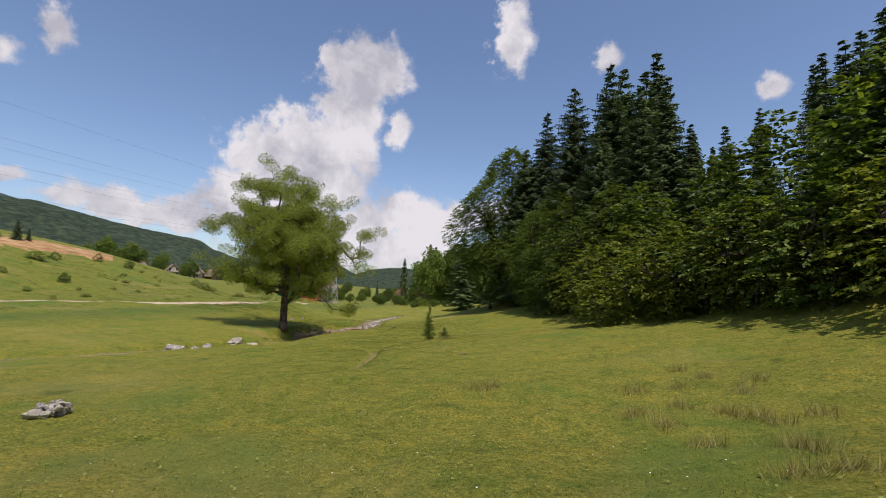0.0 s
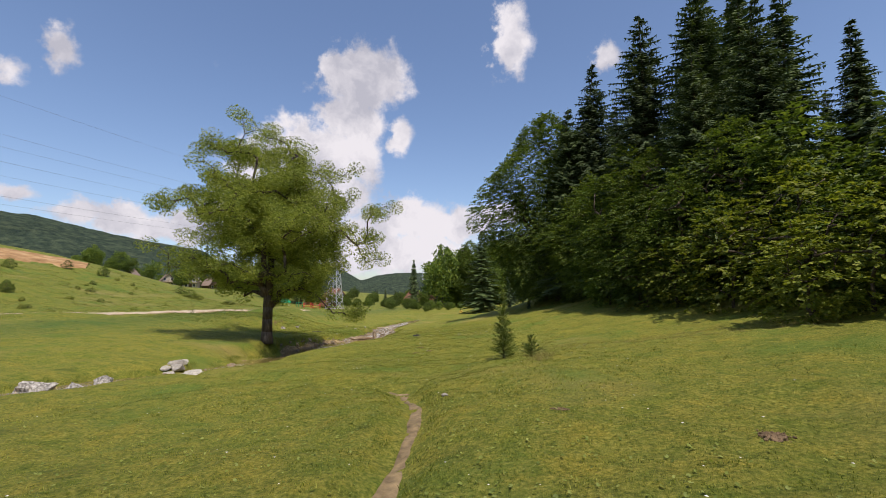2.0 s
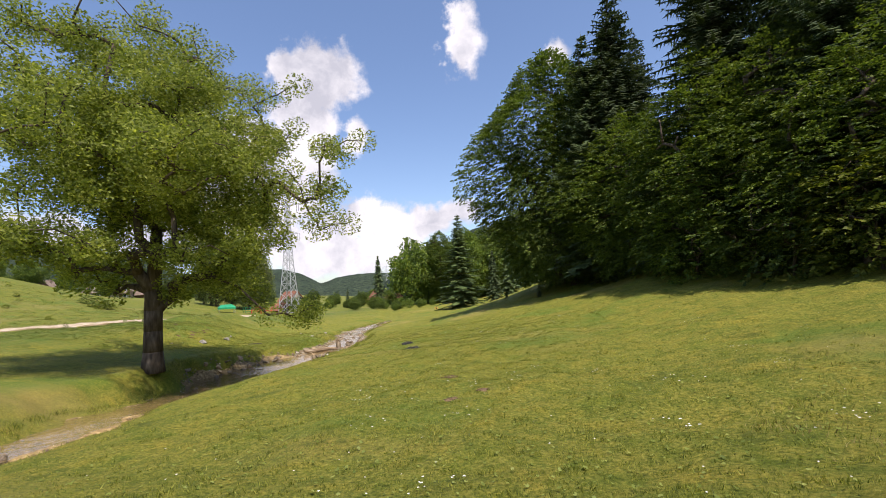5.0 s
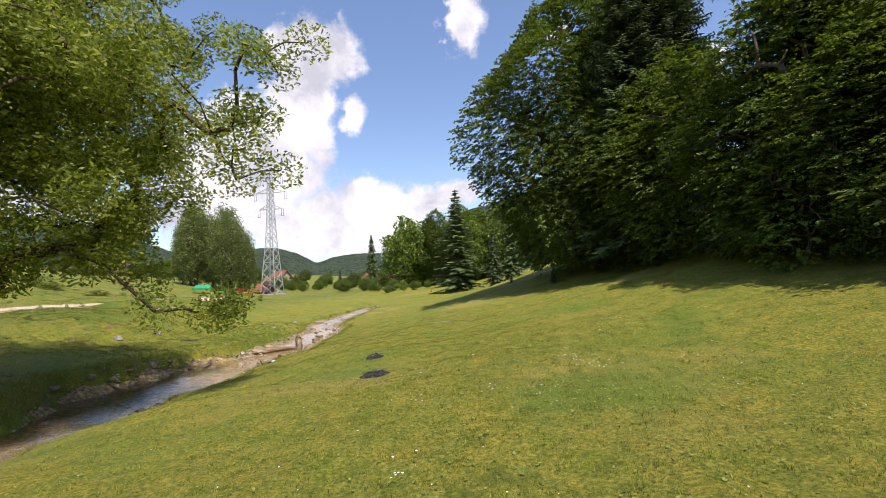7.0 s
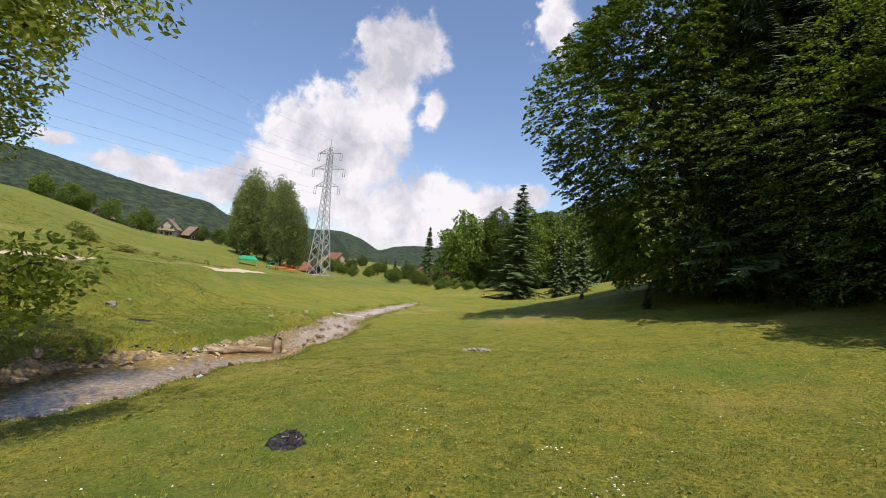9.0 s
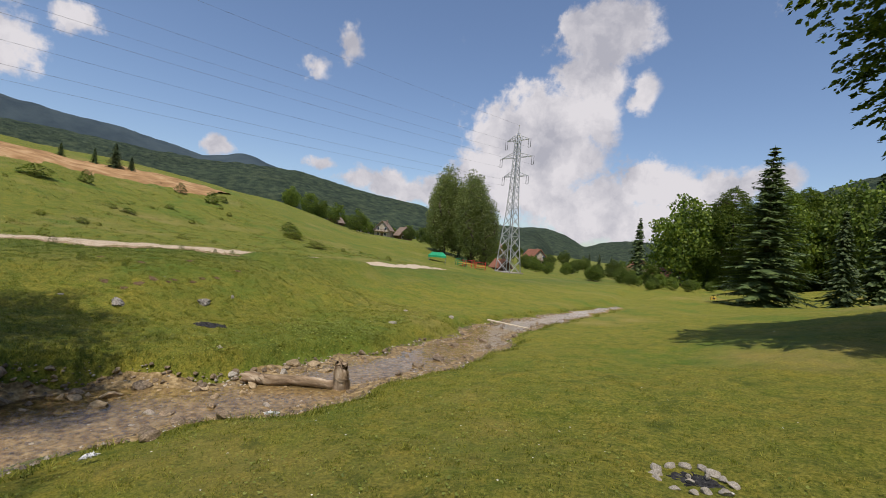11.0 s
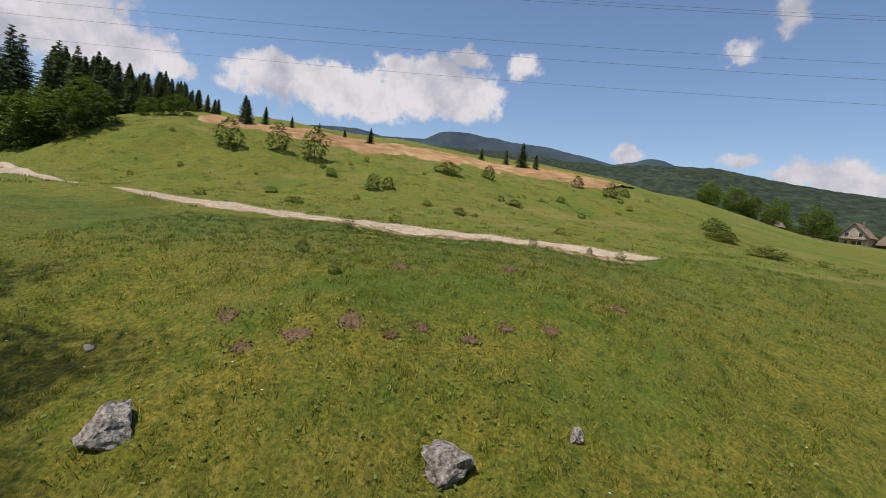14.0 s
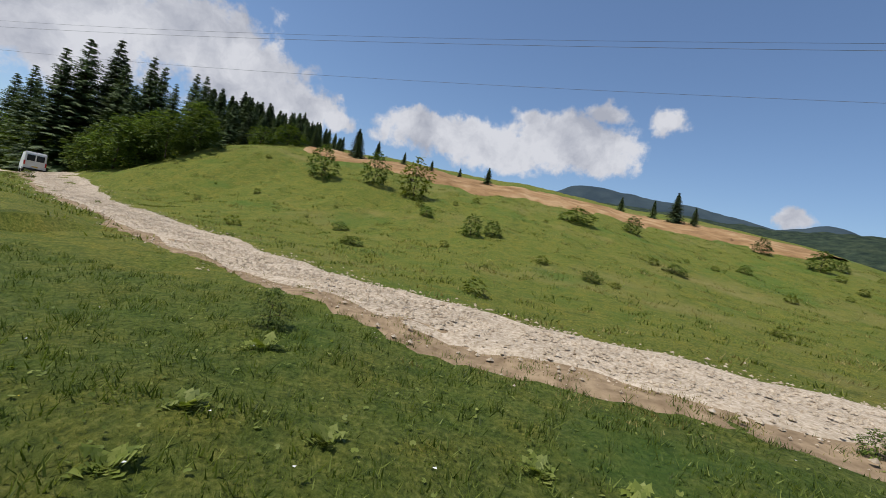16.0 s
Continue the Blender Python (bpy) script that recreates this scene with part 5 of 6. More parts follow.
for x, y, h in ((-104, 40, 4.5), (-105.5, 39, 5), (-107, 42, 3.5), (-109, 46, 2.5), (-110, 60, 3.2), (-108, 51, 2.2), (-112, 55, 2), (-118, 91, 5.5), (-120, 88, 3.5), (-118, 94, 3.5), (-122, 83, 3)):
    conifer(x, y, h, "small dark spruce on the skyline of the hill", "spruces on the skyline", 1.45, True)

# ---- valley trees ----
for k in range(46):
    az, d = rng0.uniform(2, 31), rng0.uniform(118, 165)
    x, y = -6 - math.sin(radians(az)) * d, 55 + math.cos(radians(az)) * d
    if -66 < x < -46 and 140 < y < 172:
        continue
    beech(x, y, rng0.uniform(2.2, 4.6), 1.3, k, "rounded green bush in the hedge beyond the meadow", "hedge beyond the meadow", True)
conifer(-6.6, 139, 24.5, "tall solitary dark spruce beyond the meadow", "solitary spruces", 1.5, mid=True)
conifer(1.5, 133, 13, "spruce beside a taller solitary one", "solitary spruces", 1.0, True)
conifer(6, 138, 15, "spruce beside a taller solitary one", "solitary spruces", 1.0, True)
conifer(-50, 251, 25, "tall narrow spruce among the village trees", "solitary spruces", 1.05, True)
for x, y, h in ((3.8, 78.0, 2.0), (6.5, 84, 2.6), (10, 90, 3.0), (1.0, 92, 1.2), (9, 82, 1.6), (14, 99, 3.2)):
    conifer(x, y, h, "small spruce on the grassy slope", "small spruces on the slope", 1.2)
POPLARS = [broadleaf(80 + s, 26.0, 3.9, 0.6, 190, 170, 0.24, 0.85, POPLAR, 0.4, fork=0.12, egg=0.02, shell=0.3, squash=1.15, gap=1.9) for s in range(3)]
for k, (x, y, s) in enumerate(((-91, 171, 0.95), (-87.5, 168, 1.03), (-84.5, 172, 0.86), (-77, 166, 1.0), (-74, 163, 0.93), (-95.5, 174, 0.68), (-70.5, 165, 0.7))):
    w, c = POPLARS[k % 3]
    tree_thing("poplar_tree", w, c, on_ground(x, y, s * 1.15, k * 1.1, 0, s), "tall dense poplar in a group near the pylon", "tree", "poplars by the pylon")
for k in range(60):
    az, d = rng0.uniform(4, 38), rng0.uniform(150, 300)
    x, y = -6 - math.sin(radians(az)) * d, 55 + math.cos(radians(az)) * d
    if -62 < x < -48 and 140 < y < 170:
        continue
    h = rng0.uniform(3.5, 9) * (1 if d > 190 else 0.6)
    if k % 4 == 0:
        conifer(x, y, h * 1.2, "dark spruce among the valley gardens", "valley spruces", 1.0, True)
    else:
        beech(x, y, h, 1.25, k, "rounded green tree among the valley gardens", "valley trees", True)
for k in range(110):
    az, d = rng0.uniform(-16, 8.5), rng0.uniform(150, 250)
    x, y = -6 - math.sin(radians(az)) * d, 55 + math.cos(radians(az)) * d
    if k % 3 == 0:
        conifer(x, y, rng0.uniform(26, 35), "dark spruce in the wood on the valley side", "spruces of the valley wood", 1.0, True)
    else:
        beech(x, y, rng0.uniform(22, 31), 0.9, k, "broadleaved tree in the wood on the valley side", "broadleaved trees of the valley wood", True)
for k in range(34):
    az, d = rng0.uniform(36, 55), rng0.uniform(150, 260)
    x, y = -6 - math.sin(radians(az)) * d, 55 + math.cos(radians(az)) * d
    if y > 165:
        beech(x, y, rng0.uniform(5, 9), 1.2, k, "rounded green tree among the hillside houses", "trees round the houses", True)


# ---- pylons and cables ----
def pylon(x, y, turn, h=35.8, label="tall galvanised lattice pylon with three pairs of arms"):
    t = thing("pylon", Matrix.Translation((x, y, ground_z(x, y) - 0.2)) @ Matrix.Rotation(turn, 4, "Z"), label, "pylon", "pylons")
    k = h / 35.8

    def half(z):
        return float(np.interp(z / k, (0, 15, 23, 33, 35.8), (2.2, 1.05, 0.72, 0.5, 0.06))) * k

    zs = [0, 3.2, 6.2, 9, 11.5, 13.8, 15.8, 17.6, 19.3, 20.9, 22.4, 23.7, 25.2, 26.8, 28.3, 29.8, 31.3, 32.6, 34]
    zs = [z * k for z in zs]
    for sx, sy in ((1, 1), (1, -1), (-1, 1), (-1, -1)):
        bm = bmesh.new()
        tube(bm, [(sx * half(z), sy * half(z), z) for z in zs], [0.11 * k] * len(zs), 4)
        part("leg", bm, STEEL, t)
    for face in range(4):
        bm = bmesh.new()
        q = Matrix.Rotation(face * math.pi / 2, 4, "Z")
        for i, (a, b) in enumerate(zip(zs, zs[1:])):
            A, B = half(a), half(b)
            bar(bm, q @ Vector((-A, A, a)), q @ Vector((B, B, b)), 0.09 * k)
            bar(bm, q @ Vector((A, A, a)), q @ Vector((-B, B, b)), 0.09 * k)
            if i % 3 == 2:
                bar(bm, q @ Vector((-B, B, b)), q @ Vector((B, B, b)), 0.09 * k)
        part("lattice", bm, STEEL, t)
    bm = bmesh.new()
    bar(bm, (0, 0, 33.6 * k), (0, 0, 36.2 * k), 0.12 * k)
    part("peak", bm, STEEL, t)
    for z, reach in ((32.4 * k, 3.4 * k), (28.2 * k, 4.7 * k), (23.6 * k, 3.6 * k)):
        for s in (-1, 1):
            bm = bmesh.new()
            w = half(z)
            tip = Vector((s * reach, 0, z))
            for yy in (-w, w):
                bar(bm, (s * w, yy, z), tip, 0.11 * k)
                bar(bm, (s * w, yy, z + 1.15 * k), tip, 0.10 * k)
            for u in (0.35, 0.65):
                p = Vector((s * w, -w, z)).lerp(tip, u)
                bar(bm, p, Vector((s * w, -w, z + 1.15 * k)).lerp(tip, u), 0.06 * k)
                p2 = Vector((s * w, w, z)).lerp(tip, u)
                bar(bm, p, p2, 0.06 * k)
            part("arm", bm, STEEL, t)
            bm = bmesh.new()
            for dx in (-0.32, 0.32):
                tube(bm, (tip + Vector((dx, 0, 0)), tip + Vector((dx, 0, -2.0 * k))), (0.06, 0.06), 5)
            bar(bm, tip + Vector((-0.32, 0, -2.0 * k)), tip + Vector((0.32, 0, -2.0 * k)), 0.08)
            part("insulator", bm, WIRE, t)
    bm = bmesh.new()
    box(bm, (-2.7 * k, -2.7 * k, -0.2), (2.7 * k, 2.7 * k, 0.35))
    part("footing", bm, PALE_STONE, t)
    return t


P1, P2 = (-57.6, 154.0), (-101.0, -109.0)
line_turn = math.atan2(-(P1[0] - P2[0]), P1[1] - P2[1])
pylon(*P1, line_turn)
pylon(*P2, line_turn)
pylon(-82, 455, 0.25, 34, "distant lattice pylon above the valley trees")


def cable(a, b, sag, r=0.013):
    a, b = Vector(a), Vector(b)
    bm = bmesh.new()
    pts = [a.lerp(b, i / 40) - Vector((0, 0, 4 * sag * (i / 40) * (1 - i / 40))) for i in range(41)]
    tube(bm, pts, [r] * 41, 4)
    solid("power_cable", bm, WIRE, Matrix(), "thin sagging power cable strung between two pylons", "cable", "power cables")


c, s = math.cos(line_turn), math.sin(line_turn)
z1, z2 = ground_z(*P1) - 0.2, ground_z(*P2) - 0.2
for z, reach in ((30.4, 3.4), (26.2, 4.7), (21.6, 3.6)):
    for sg in (-1, 1):
        cable((P1[0] + c * reach * sg, P1[1] + s * reach * sg, z1 + z), (P2[0] + c * reach * sg, P2[1] + s * reach * sg, z2 + z), 4.5)
cable((P1[0], P1[1], z1 + 36.1), (P2[0], P2[1], z2 + 36.1), 3.5, 0.014)


# ---- houses and the things in the valley ----
PLASTER = simple("cream_plaster", [(0.3, (0.36, 0.31, 0.23)), (0.7, (0.48, 0.42, 0.33))], 1.2, 0.9, 0.1)
TIMBER = simple("dark_timber", [(0.3, (0.09, 0.055, 0.035)), (0.7, (0.18, 0.115, 0.075))], 2.0, 0.85, 0.1)
TILES = simple("red_tiles", [(0.3, (0.20, 0.085, 0.055)), (0.7, (0.31, 0.145, 0.09))], 1.6, 0.85, 0.15, 0.5, 0.05)
BROWN_ROOF = simple("brown_roof", [(0.3, (0.17, 0.125, 0.095)), (0.7, (0.29, 0.22, 0.17))], 1.6, 0.85, 0.15, 0.5, 0.05)
PANE = simple("window_glass", [(0.3, (0.03, 0.035, 0.04)), (0.7, (0.06, 0.065, 0.075))], 1.0, 0.1, 0.6)
WHITE = simple("white_paint", [(0.3, (0.72, 0.72, 0.71)), (0.7, (0.82, 0.82, 0.81))], 2.0, 0.35, 0.5)
RUBBER = simple("black_rubber", [(0.3, (0.015, 0.015, 0.015)), (0.7, (0.035, 0.035, 0.035))], 6.0, 0.8, 0.2)
GREEN_TARP = simple("green_tarpaulin", [(0.3, (0.01, 0.22, 0.09)), (0.7, (0.02, 0.36, 0.16))], 2.0, 0.5, 0.4)
RED_PAINT = simple("red_paint", [(0.3, (0.50, 0.035, 0.025)), (0.7, (0.64, 0.07, 0.045))], 2.0, 0.5, 0.4)
YELLOW_PAINT = simple("yellow_paint", [(0.3, (0.55, 0.36, 0.05)), (0.7, (0.68, 0.48, 0.10))], 2.0, 0.5, 0.4)
RED_LIGHT = simple("red_lens", [(0.3, (0.45, 0.01, 0.01)), (0.7, (0.55, 0.02, 0.02))], 4.0, 0.2, 0.6)


def house(x, y, turn, w, d, h, roof_mat, wall_mat, label, z=None, rise=0.55):
    gz = min(ground_z(x + dx, y + dy) for dx in (-4, 4) for dy in (-4, 4))
    t = thing("house", Matrix.Translation((x, y, gz if z is None else z)) @ Matrix.Rotation(turn, 4, "Z"), label, "house", "village houses")
    r = w * rise
    bm = bmesh.new()
    prof = [(-w / 2, -2.0), (w / 2, -2.0), (w / 2, h), (0, h + r), (-w / 2, h)]
    lo, hi = [bm.verts.new((a, -d / 2, b)) for a, b in prof], [bm.verts.new((a, d / 2, b)) for a, b in prof]
    bm.faces.new(lo)
    bm.faces.new(hi[::-1])
    for k in range(5):
        bm.faces.new((lo[k], hi[k], hi[(k + 1) % 5], lo[(k + 1) % 5]))
    part("wall", bm, wall_mat, t)
    roof = None
    for s in (-1, 1):
        bm = bmesh.new()
        a, b = Vector((0, 0, h + r + 0.12)), Vector((s * (w / 2 + 0.6), 0, h - 0.6 * 2 * r / w + 0.12))
        nrm = Vector((s * r, 0, w / 2)).normalized() * 0.2
        v = []
        for yy in (-d / 2 - 0.6, d / 2 + 0.6):
            for p in (a, b, b + nrm, a + nrm):
                v.append(bm.verts.new((p.x, yy, p.z)))
        for f in ((0, 1, 2, 3), (7, 6, 5, 4), (0, 4, 5, 1), (1, 5, 6, 2), (2, 6, 7, 3), (3, 7, 4, 0)):
            bm.faces.new([v[i] for i in f])
        roof = part("roof", bm, roof_mat, t)
    bm = bmesh.new()
    box(bm, (w * 0.14, -0.4, h + r * 0.4), (w * 0.14 + 0.6, 0.3, h + r + 0.9))
    part("chimney", bm, BROWN_ROOF, roof)
    for side in (-1, 1):
        for zz in (0.9, 3.4):
            if zz + 1.2 > h + r * 0.5:
                continue
            for u in (-0.24, 0.24):
                bm = bmesh.new()
                yy = side * d / 2
                box(bm, (u * w - 0.62, yy - 0.06, zz - 0.1), (u * w + 0.62, yy + 0.06, zz + 1.3))
                wn = part("window", bm, WHITE, t)
                bm = bmesh.new()
                box(bm, (u * w - 0.5, yy - 0.075, zz), (u * w + 0.5, yy + 0.075, zz + 1.2))
                part("pane", bm, PANE, wn)
    bm = bmesh.new()
    box(bm, (-w * 0.06, -d / 2 - 0.07, 0), (w * 0.06 + 0.4, -d / 2 + 0.02, 2.05))
    part("door", bm, TIMBER, t)
    bm = bmesh.new()
    box(bm, (-w / 2, -d / 2 - 1.3, 2.5), (w / 2, -d / 2 - 0.02, 2.65))
    for u in (-0.48, -0.24, 0, 0.24, 0.48):
        bar(bm, (u * w, -d / 2 - 1.25, 2.6), (u * w, -d / 2 - 1.25, 3.5), 0.08)
    bar(bm, (-w / 2, -d / 2 - 1.25, 3.5), (w / 2, -d / 2 - 1.25, 3.5), 0.1)
    part("balcony", bm, TIMBER, t)


for az, el, d, turn, w, dp, h, rf, wl, lab in (
        (43.6, 1.0, 215, 0.5, 7, 8, 3.6, BROWN_ROOF, PLASTER, "cream two-storey house with brown gable roof and balcony"),
        (46.2, 1.0, 220, 0.8, 6.5, 8, 3.0, BROWN_ROOF, PLASTER, "cream house under a grey-brown gable roof"),
        (41.2, 0.0, 215, 1.2, 6.5, 6, 2.4, BROWN_ROOF, TIMBER, "dark timber cabin with low grey-brown roof"),
        (49.6, 1.2, 235, 0.3, 6, 6, 2.8, BROWN_ROOF, TIMBER, "brown timber house on the slope"),
        (24.6, -3.0, 215, 0.9, 8, 11, 3.0, TILES, PLASTER, "low house with orange-red tiled roof"),
        (29.4, -3.0, 230, 0.2, 9, 12, 2.8, TILES, PLASTER, "long low farm building with red-brown roof"),
        (12.6, -2.2, 235, 0.7, 8, 9, 2.8, TILES, PLASTER, "low cream house among garden trees"),
        (9.6, -2.2, 225, 1.4, 7, 14, 2.6, TILES, PLASTER, "long low cream building with red roof"),
        (28.6, -3.4, 118, 1.1, 3, 4, 1.2, TILES, TIMBER, "small timber shed with reddish roof")):
    x, y = -5.9 - math.sin(radians(az)) * d, 55.5 + math.cos(radians(az)) * d
    house(x, y, turn, w, dp, h, rf, wl, lab)


def tent(x, y):
    t = thing("tent", on_ground(x, y, 1.0, 0.6), "green tarpaulin market tent with sloping top", "tent")
    for sx in (-1.9, 1.9):
        for sy in (-1.3, 1.3):
            bm = bmesh.new()
            bar(bm, (sx, sy, -0.3), (sx, sy, 1.5), 0.07)
            part("pole", bm, STEEL, t)
    bm = bmesh.new()
    v = [bm.verts.new(p) for p in ((-2.1, -1.5, 1.35), (2.1, -1.5, 1.35), (2.1, 1.5, 1.35), (-2.1, 1.5, 1.35), (-1.3, 0, 2.1), (1.3, 0, 2.1), (-2.1, -1.5, 0.9), (2.1, -1.5, 0.9), (2.1, 1.5, 0.9), (-2.1, 1.5, 0.9))]
    for f in ((0, 1, 5, 4), (2, 3, 4, 5), (1, 2, 5), (3, 0, 4), (0, 6, 7, 1), (1, 7, 8, 2), (2, 8, 9, 3), (3, 9, 6, 0)):
        bm.faces.new([v[i] for i in f])
    part("canopy", bm, GREEN_TARP, t)


tent(-69.5, 141)


def playframe(x, y, turn, mat, label):
    """An open frame of bars with boards."""
    t = thing("play_frame", on_ground(x, y, 1.0, turn), label, "playground", "play frames")
    for sx in (-1.1, 1.1):
        for sy in (-0.8, 0.8):
            bm = bmesh.new()
            bar(bm, (sx, sy, -0.3), (sx, sy, 1.7), 0.12)
            part("post", bm, mat, t)
    for sy in (-0.8, 0.8):
        for zz in (0.5, 1.0, 1.6):
            bm = bmesh.new()
            bar(bm, (-1.2, sy, zz), (1.2, sy, zz), 0.16, 0.05)
            part("rail", bm, mat, t)
    bm = bmesh.new()
    box(bm, (-1.2, -0.8, 0.75), (1.2, 0.8, 0.83))
    part("platform", bm, YELLOW_PAINT, t)


playframe(-63.2, 145.0, 0.2, RED_PAINT, "red painted wooden play frame with platform")
playframe(-60.8, 146.5, 0.5, RED_PAINT, "red painted wooden play frame with platform")
playframe(-66.0, 146.0, 0.9, GREEN_TARP, "green painted play frame beside red ones")
bm = bmesh.new()
box(bm, (-0.9, -0.7, -0.2), (0.9, 0.7, 1.3))
bmesh.ops.bevel(bm, geom=bm.edges[:], offset=0.15, segments=2, affect="EDGES")
kiosk = solid("kiosk", bm, YELLOW_PAINT, on_ground(-14.0, 150, 0.5, 0.3), "small yellow box hut at the meadow edge", "hut")
# Black panel stands for the shade inside an opening; none is cut.
bm = bmesh.new()
box(bm, (-0.3, -0.74, 0.3), (0.4, -0.68, 0.9))
part("dark_panel", bm, RUBBER, kiosk)


def van(x, y, turn):
    t = thing("van", Matrix.Translation((x, y, ground_z(x, y) + 0.06)) @ Matrix.Rotation(turn, 4, "Z"), "white panel van parked on the gravel track", "van")
    bm = bmesh.new()
    prof = [(-2.6, 0.4), (2.55, 0.4), (2.65, 0.9), (2.5, 1.15), (1.9, 1.3), (1.35, 2.25), (1.0, 2.42), (-2.5, 2.45), (-2.62, 2.2)]
    lo, hi = [bm.verts.new((a, -0.98 if b < 1.4 else -0.9, b)) for a, b in prof], [bm.verts.new((a, 0.98 if b < 1.4 else 0.9, b)) for a, b in prof]
    bm.faces.new(lo)
    bm.faces.new(hi[::-1])
    for k in range(len(prof)):
        bm.faces.new((lo[k], hi[k], hi[(k + 1) % len(prof)], lo[(k + 1) % len(prof)]))
    bmesh.ops.bevel(bm, geom=bm.edges[:], offset=0.06, segments=2, affect="EDGES")
    part("body", bm, WHITE, t)
    for sy in (-1, 1):
        bm = bmesh.new()
        box(bm, (-2.645, 0.06 if sy > 0 else -0.74, 1.45), (-2.60, 0.74 if sy > 0 else -0.06, 2.1))
        part("rear_window", bm, PANE, t)
        bm = bmesh.new()
        box(bm, (-2.66, sy * 0.9 - 0.07, 0.95), (-2.56, sy * 0.9 + 0.07, 1.4))
        part("tail_light", bm, RED_LIGHT, t)
        for wx in (-1.6, 1.65):
            bm = bmesh.new()
            bmesh.ops.create_cone(bm, cap_ends=True, segments=20, radius1=0.34, radius2=0.34, depth=0.22, matrix=Matrix.Translation((wx, sy * 0.88, 0.30)) @ Matrix.Rotation(math.pi / 2, 4, "X"))
            wh = part("wheel", bm, RUBBER, t)
            bm = bmesh.new()
            bmesh.ops.create_cone(bm, cap_ends=True, segments=16, radius1=0.19, radius2=0.17, depth=0.24, matrix=Matrix.Translation((wx, sy * 0.88, 0.30)) @ Matrix.Rotation(math.pi / 2, 4, "X"))
            part("rim", bm, STEEL, wh)
    bm = bmesh.new()
    box(bm, (-2.72, -0.95, 0.38), (-2.55, 0.95, 0.62))
    part("bumper", bm, RUBBER, t)
    bm = bmesh.new()
    box(bm, (-2.65, -0.26, 0.75), (-2.615, 0.26, 0.87))
    part("number_plate", bm, YELLOW_PAINT, t)


van(-80.5, 11.0, radians(237))


# ---- grass, herbs and flowers ----
CORRIDOR = np.array(((5, -8), (3.5, -3), (1.5, 3), (-0.5, 9), (-2.5, 16), (-4, 22), (-5, 29), (-5, 35), (-4.5, 42), (-4, 50), (-6, 57), (-12, 63), (-18, 66), (-26, 67), (-34, 68), (-42, 67.5)))


def corridor_points(rng, n, side, ahead=4.0):
    d = np.r_[0, np.cumsum(np.hypot(*np.diff(CORRIDOR, axis=0).T))]
    t = rng.uniform(0, d[-1], n)
    x, y = np.interp(t, d, CORRIDOR[:, 0]), np.interp(t, d, CORRIDOR[:, 1])
    a = rng.uniform(0, 2 * math.pi, n)
    r = side * np.sqrt(-np.log(1 - rng.random(n) * 0.97))
    return x + r * np.cos(a), y + r * np.sin(a)


def road_clear(x, y):
    best = np.full(x.shape, 1e9)
    for (ax, ay), (bx, by) in zip(ROAD, ROAD[1:]):
        t = np.clip(((x - ax) * (bx - ax) + (y - ay) * (by - ay)) / ((bx - ax) ** 2 + (by - ay) ** 2), 0, 1)
        best = np.minimum(best, np.hypot(x - ax - t * (bx - ax), y - ay - t * (by - ay)))
    return best > 2.1


BARE = ((-8.9, 51.4, 0.5), (-8.1, 47.5, 0.55), (-25.85, 65.9, 0.72), (-6.68, 63.2, 0.5), (-5.6, -0.1, 0.4))


def meadow_keep(x, y):
    ok = (np.abs(x - bed_x(y)) > channel(y) + 0.15) & road_clear(x, y) & (brook_distance(x, y) > 0.3) & (np.hypot(x + 3.3, (y - 19.9) * 1.4) > 0.9)
    for bx, by, br in BARE:
        ok &= np.hypot(x - bx, y - by) > br
    return ok


def blades(name, x, y, lo, hi, width, mat, label, category, seed, lean=0.5):
    rng = np.random.default_rng(seed)
    n = len(x)
    z = height(x, y)
    h = rng.uniform(lo, hi, n)
    a, b = rng.uniform(0, 6.283, n), rng.uniform(0, 6.283, n)
    w = width * rng.uniform(0.6, 1.4, n)
    p = np.stack([x, y, z - 0.01], -1)
    s = np.stack([np.cos(a), np.sin(a), np.zeros(n)], -1) * w[:, None] / 2
    tip = p + np.stack([np.cos(b) * h * lean * rng.random(n), np.sin(b) * h * lean * rng.random(n), h], -1)
    return tagged(new(name, flat_mesh(name, np.stack([p - s, p + s, tip], 1).reshape(-1, 3), 3, mat)), label, category, kind="stuff")


rg = np.random.default_rng(21)
gx, gy = corridor_points(rg, 600000, 5.0)
k = meadow_keep(gx, gy)
blades("grass", gx[k], gy[k], 0.015, 0.045, 0.010, GRASS, "short grazed meadow grass", "grass", 1, 0.8)
gx, gy = corridor_points(rg, 140000, 16)
k = meadow_keep(gx, gy)
blades("grass_tufts", gx[k], gy[k], 0.025, 0.06, 0.014, GRASS, "longer tufts of meadow grass", "grass", 2, 0.7)


def tussocks(name, spots, per, lo, hi, mat, label, seed, spread=0.16, width=0.014):
    rng = np.random.default_rng(seed)
    c = np.repeat(np.array(spots, float), per, axis=0)
    x, y = c[:, 0] + rng.normal(0, spread, len(c)), c[:, 1] + rng.normal(0, spread, len(c))
    return blades(name, x, y, lo, hi, width, mat, label, "grass", seed, 1.1)


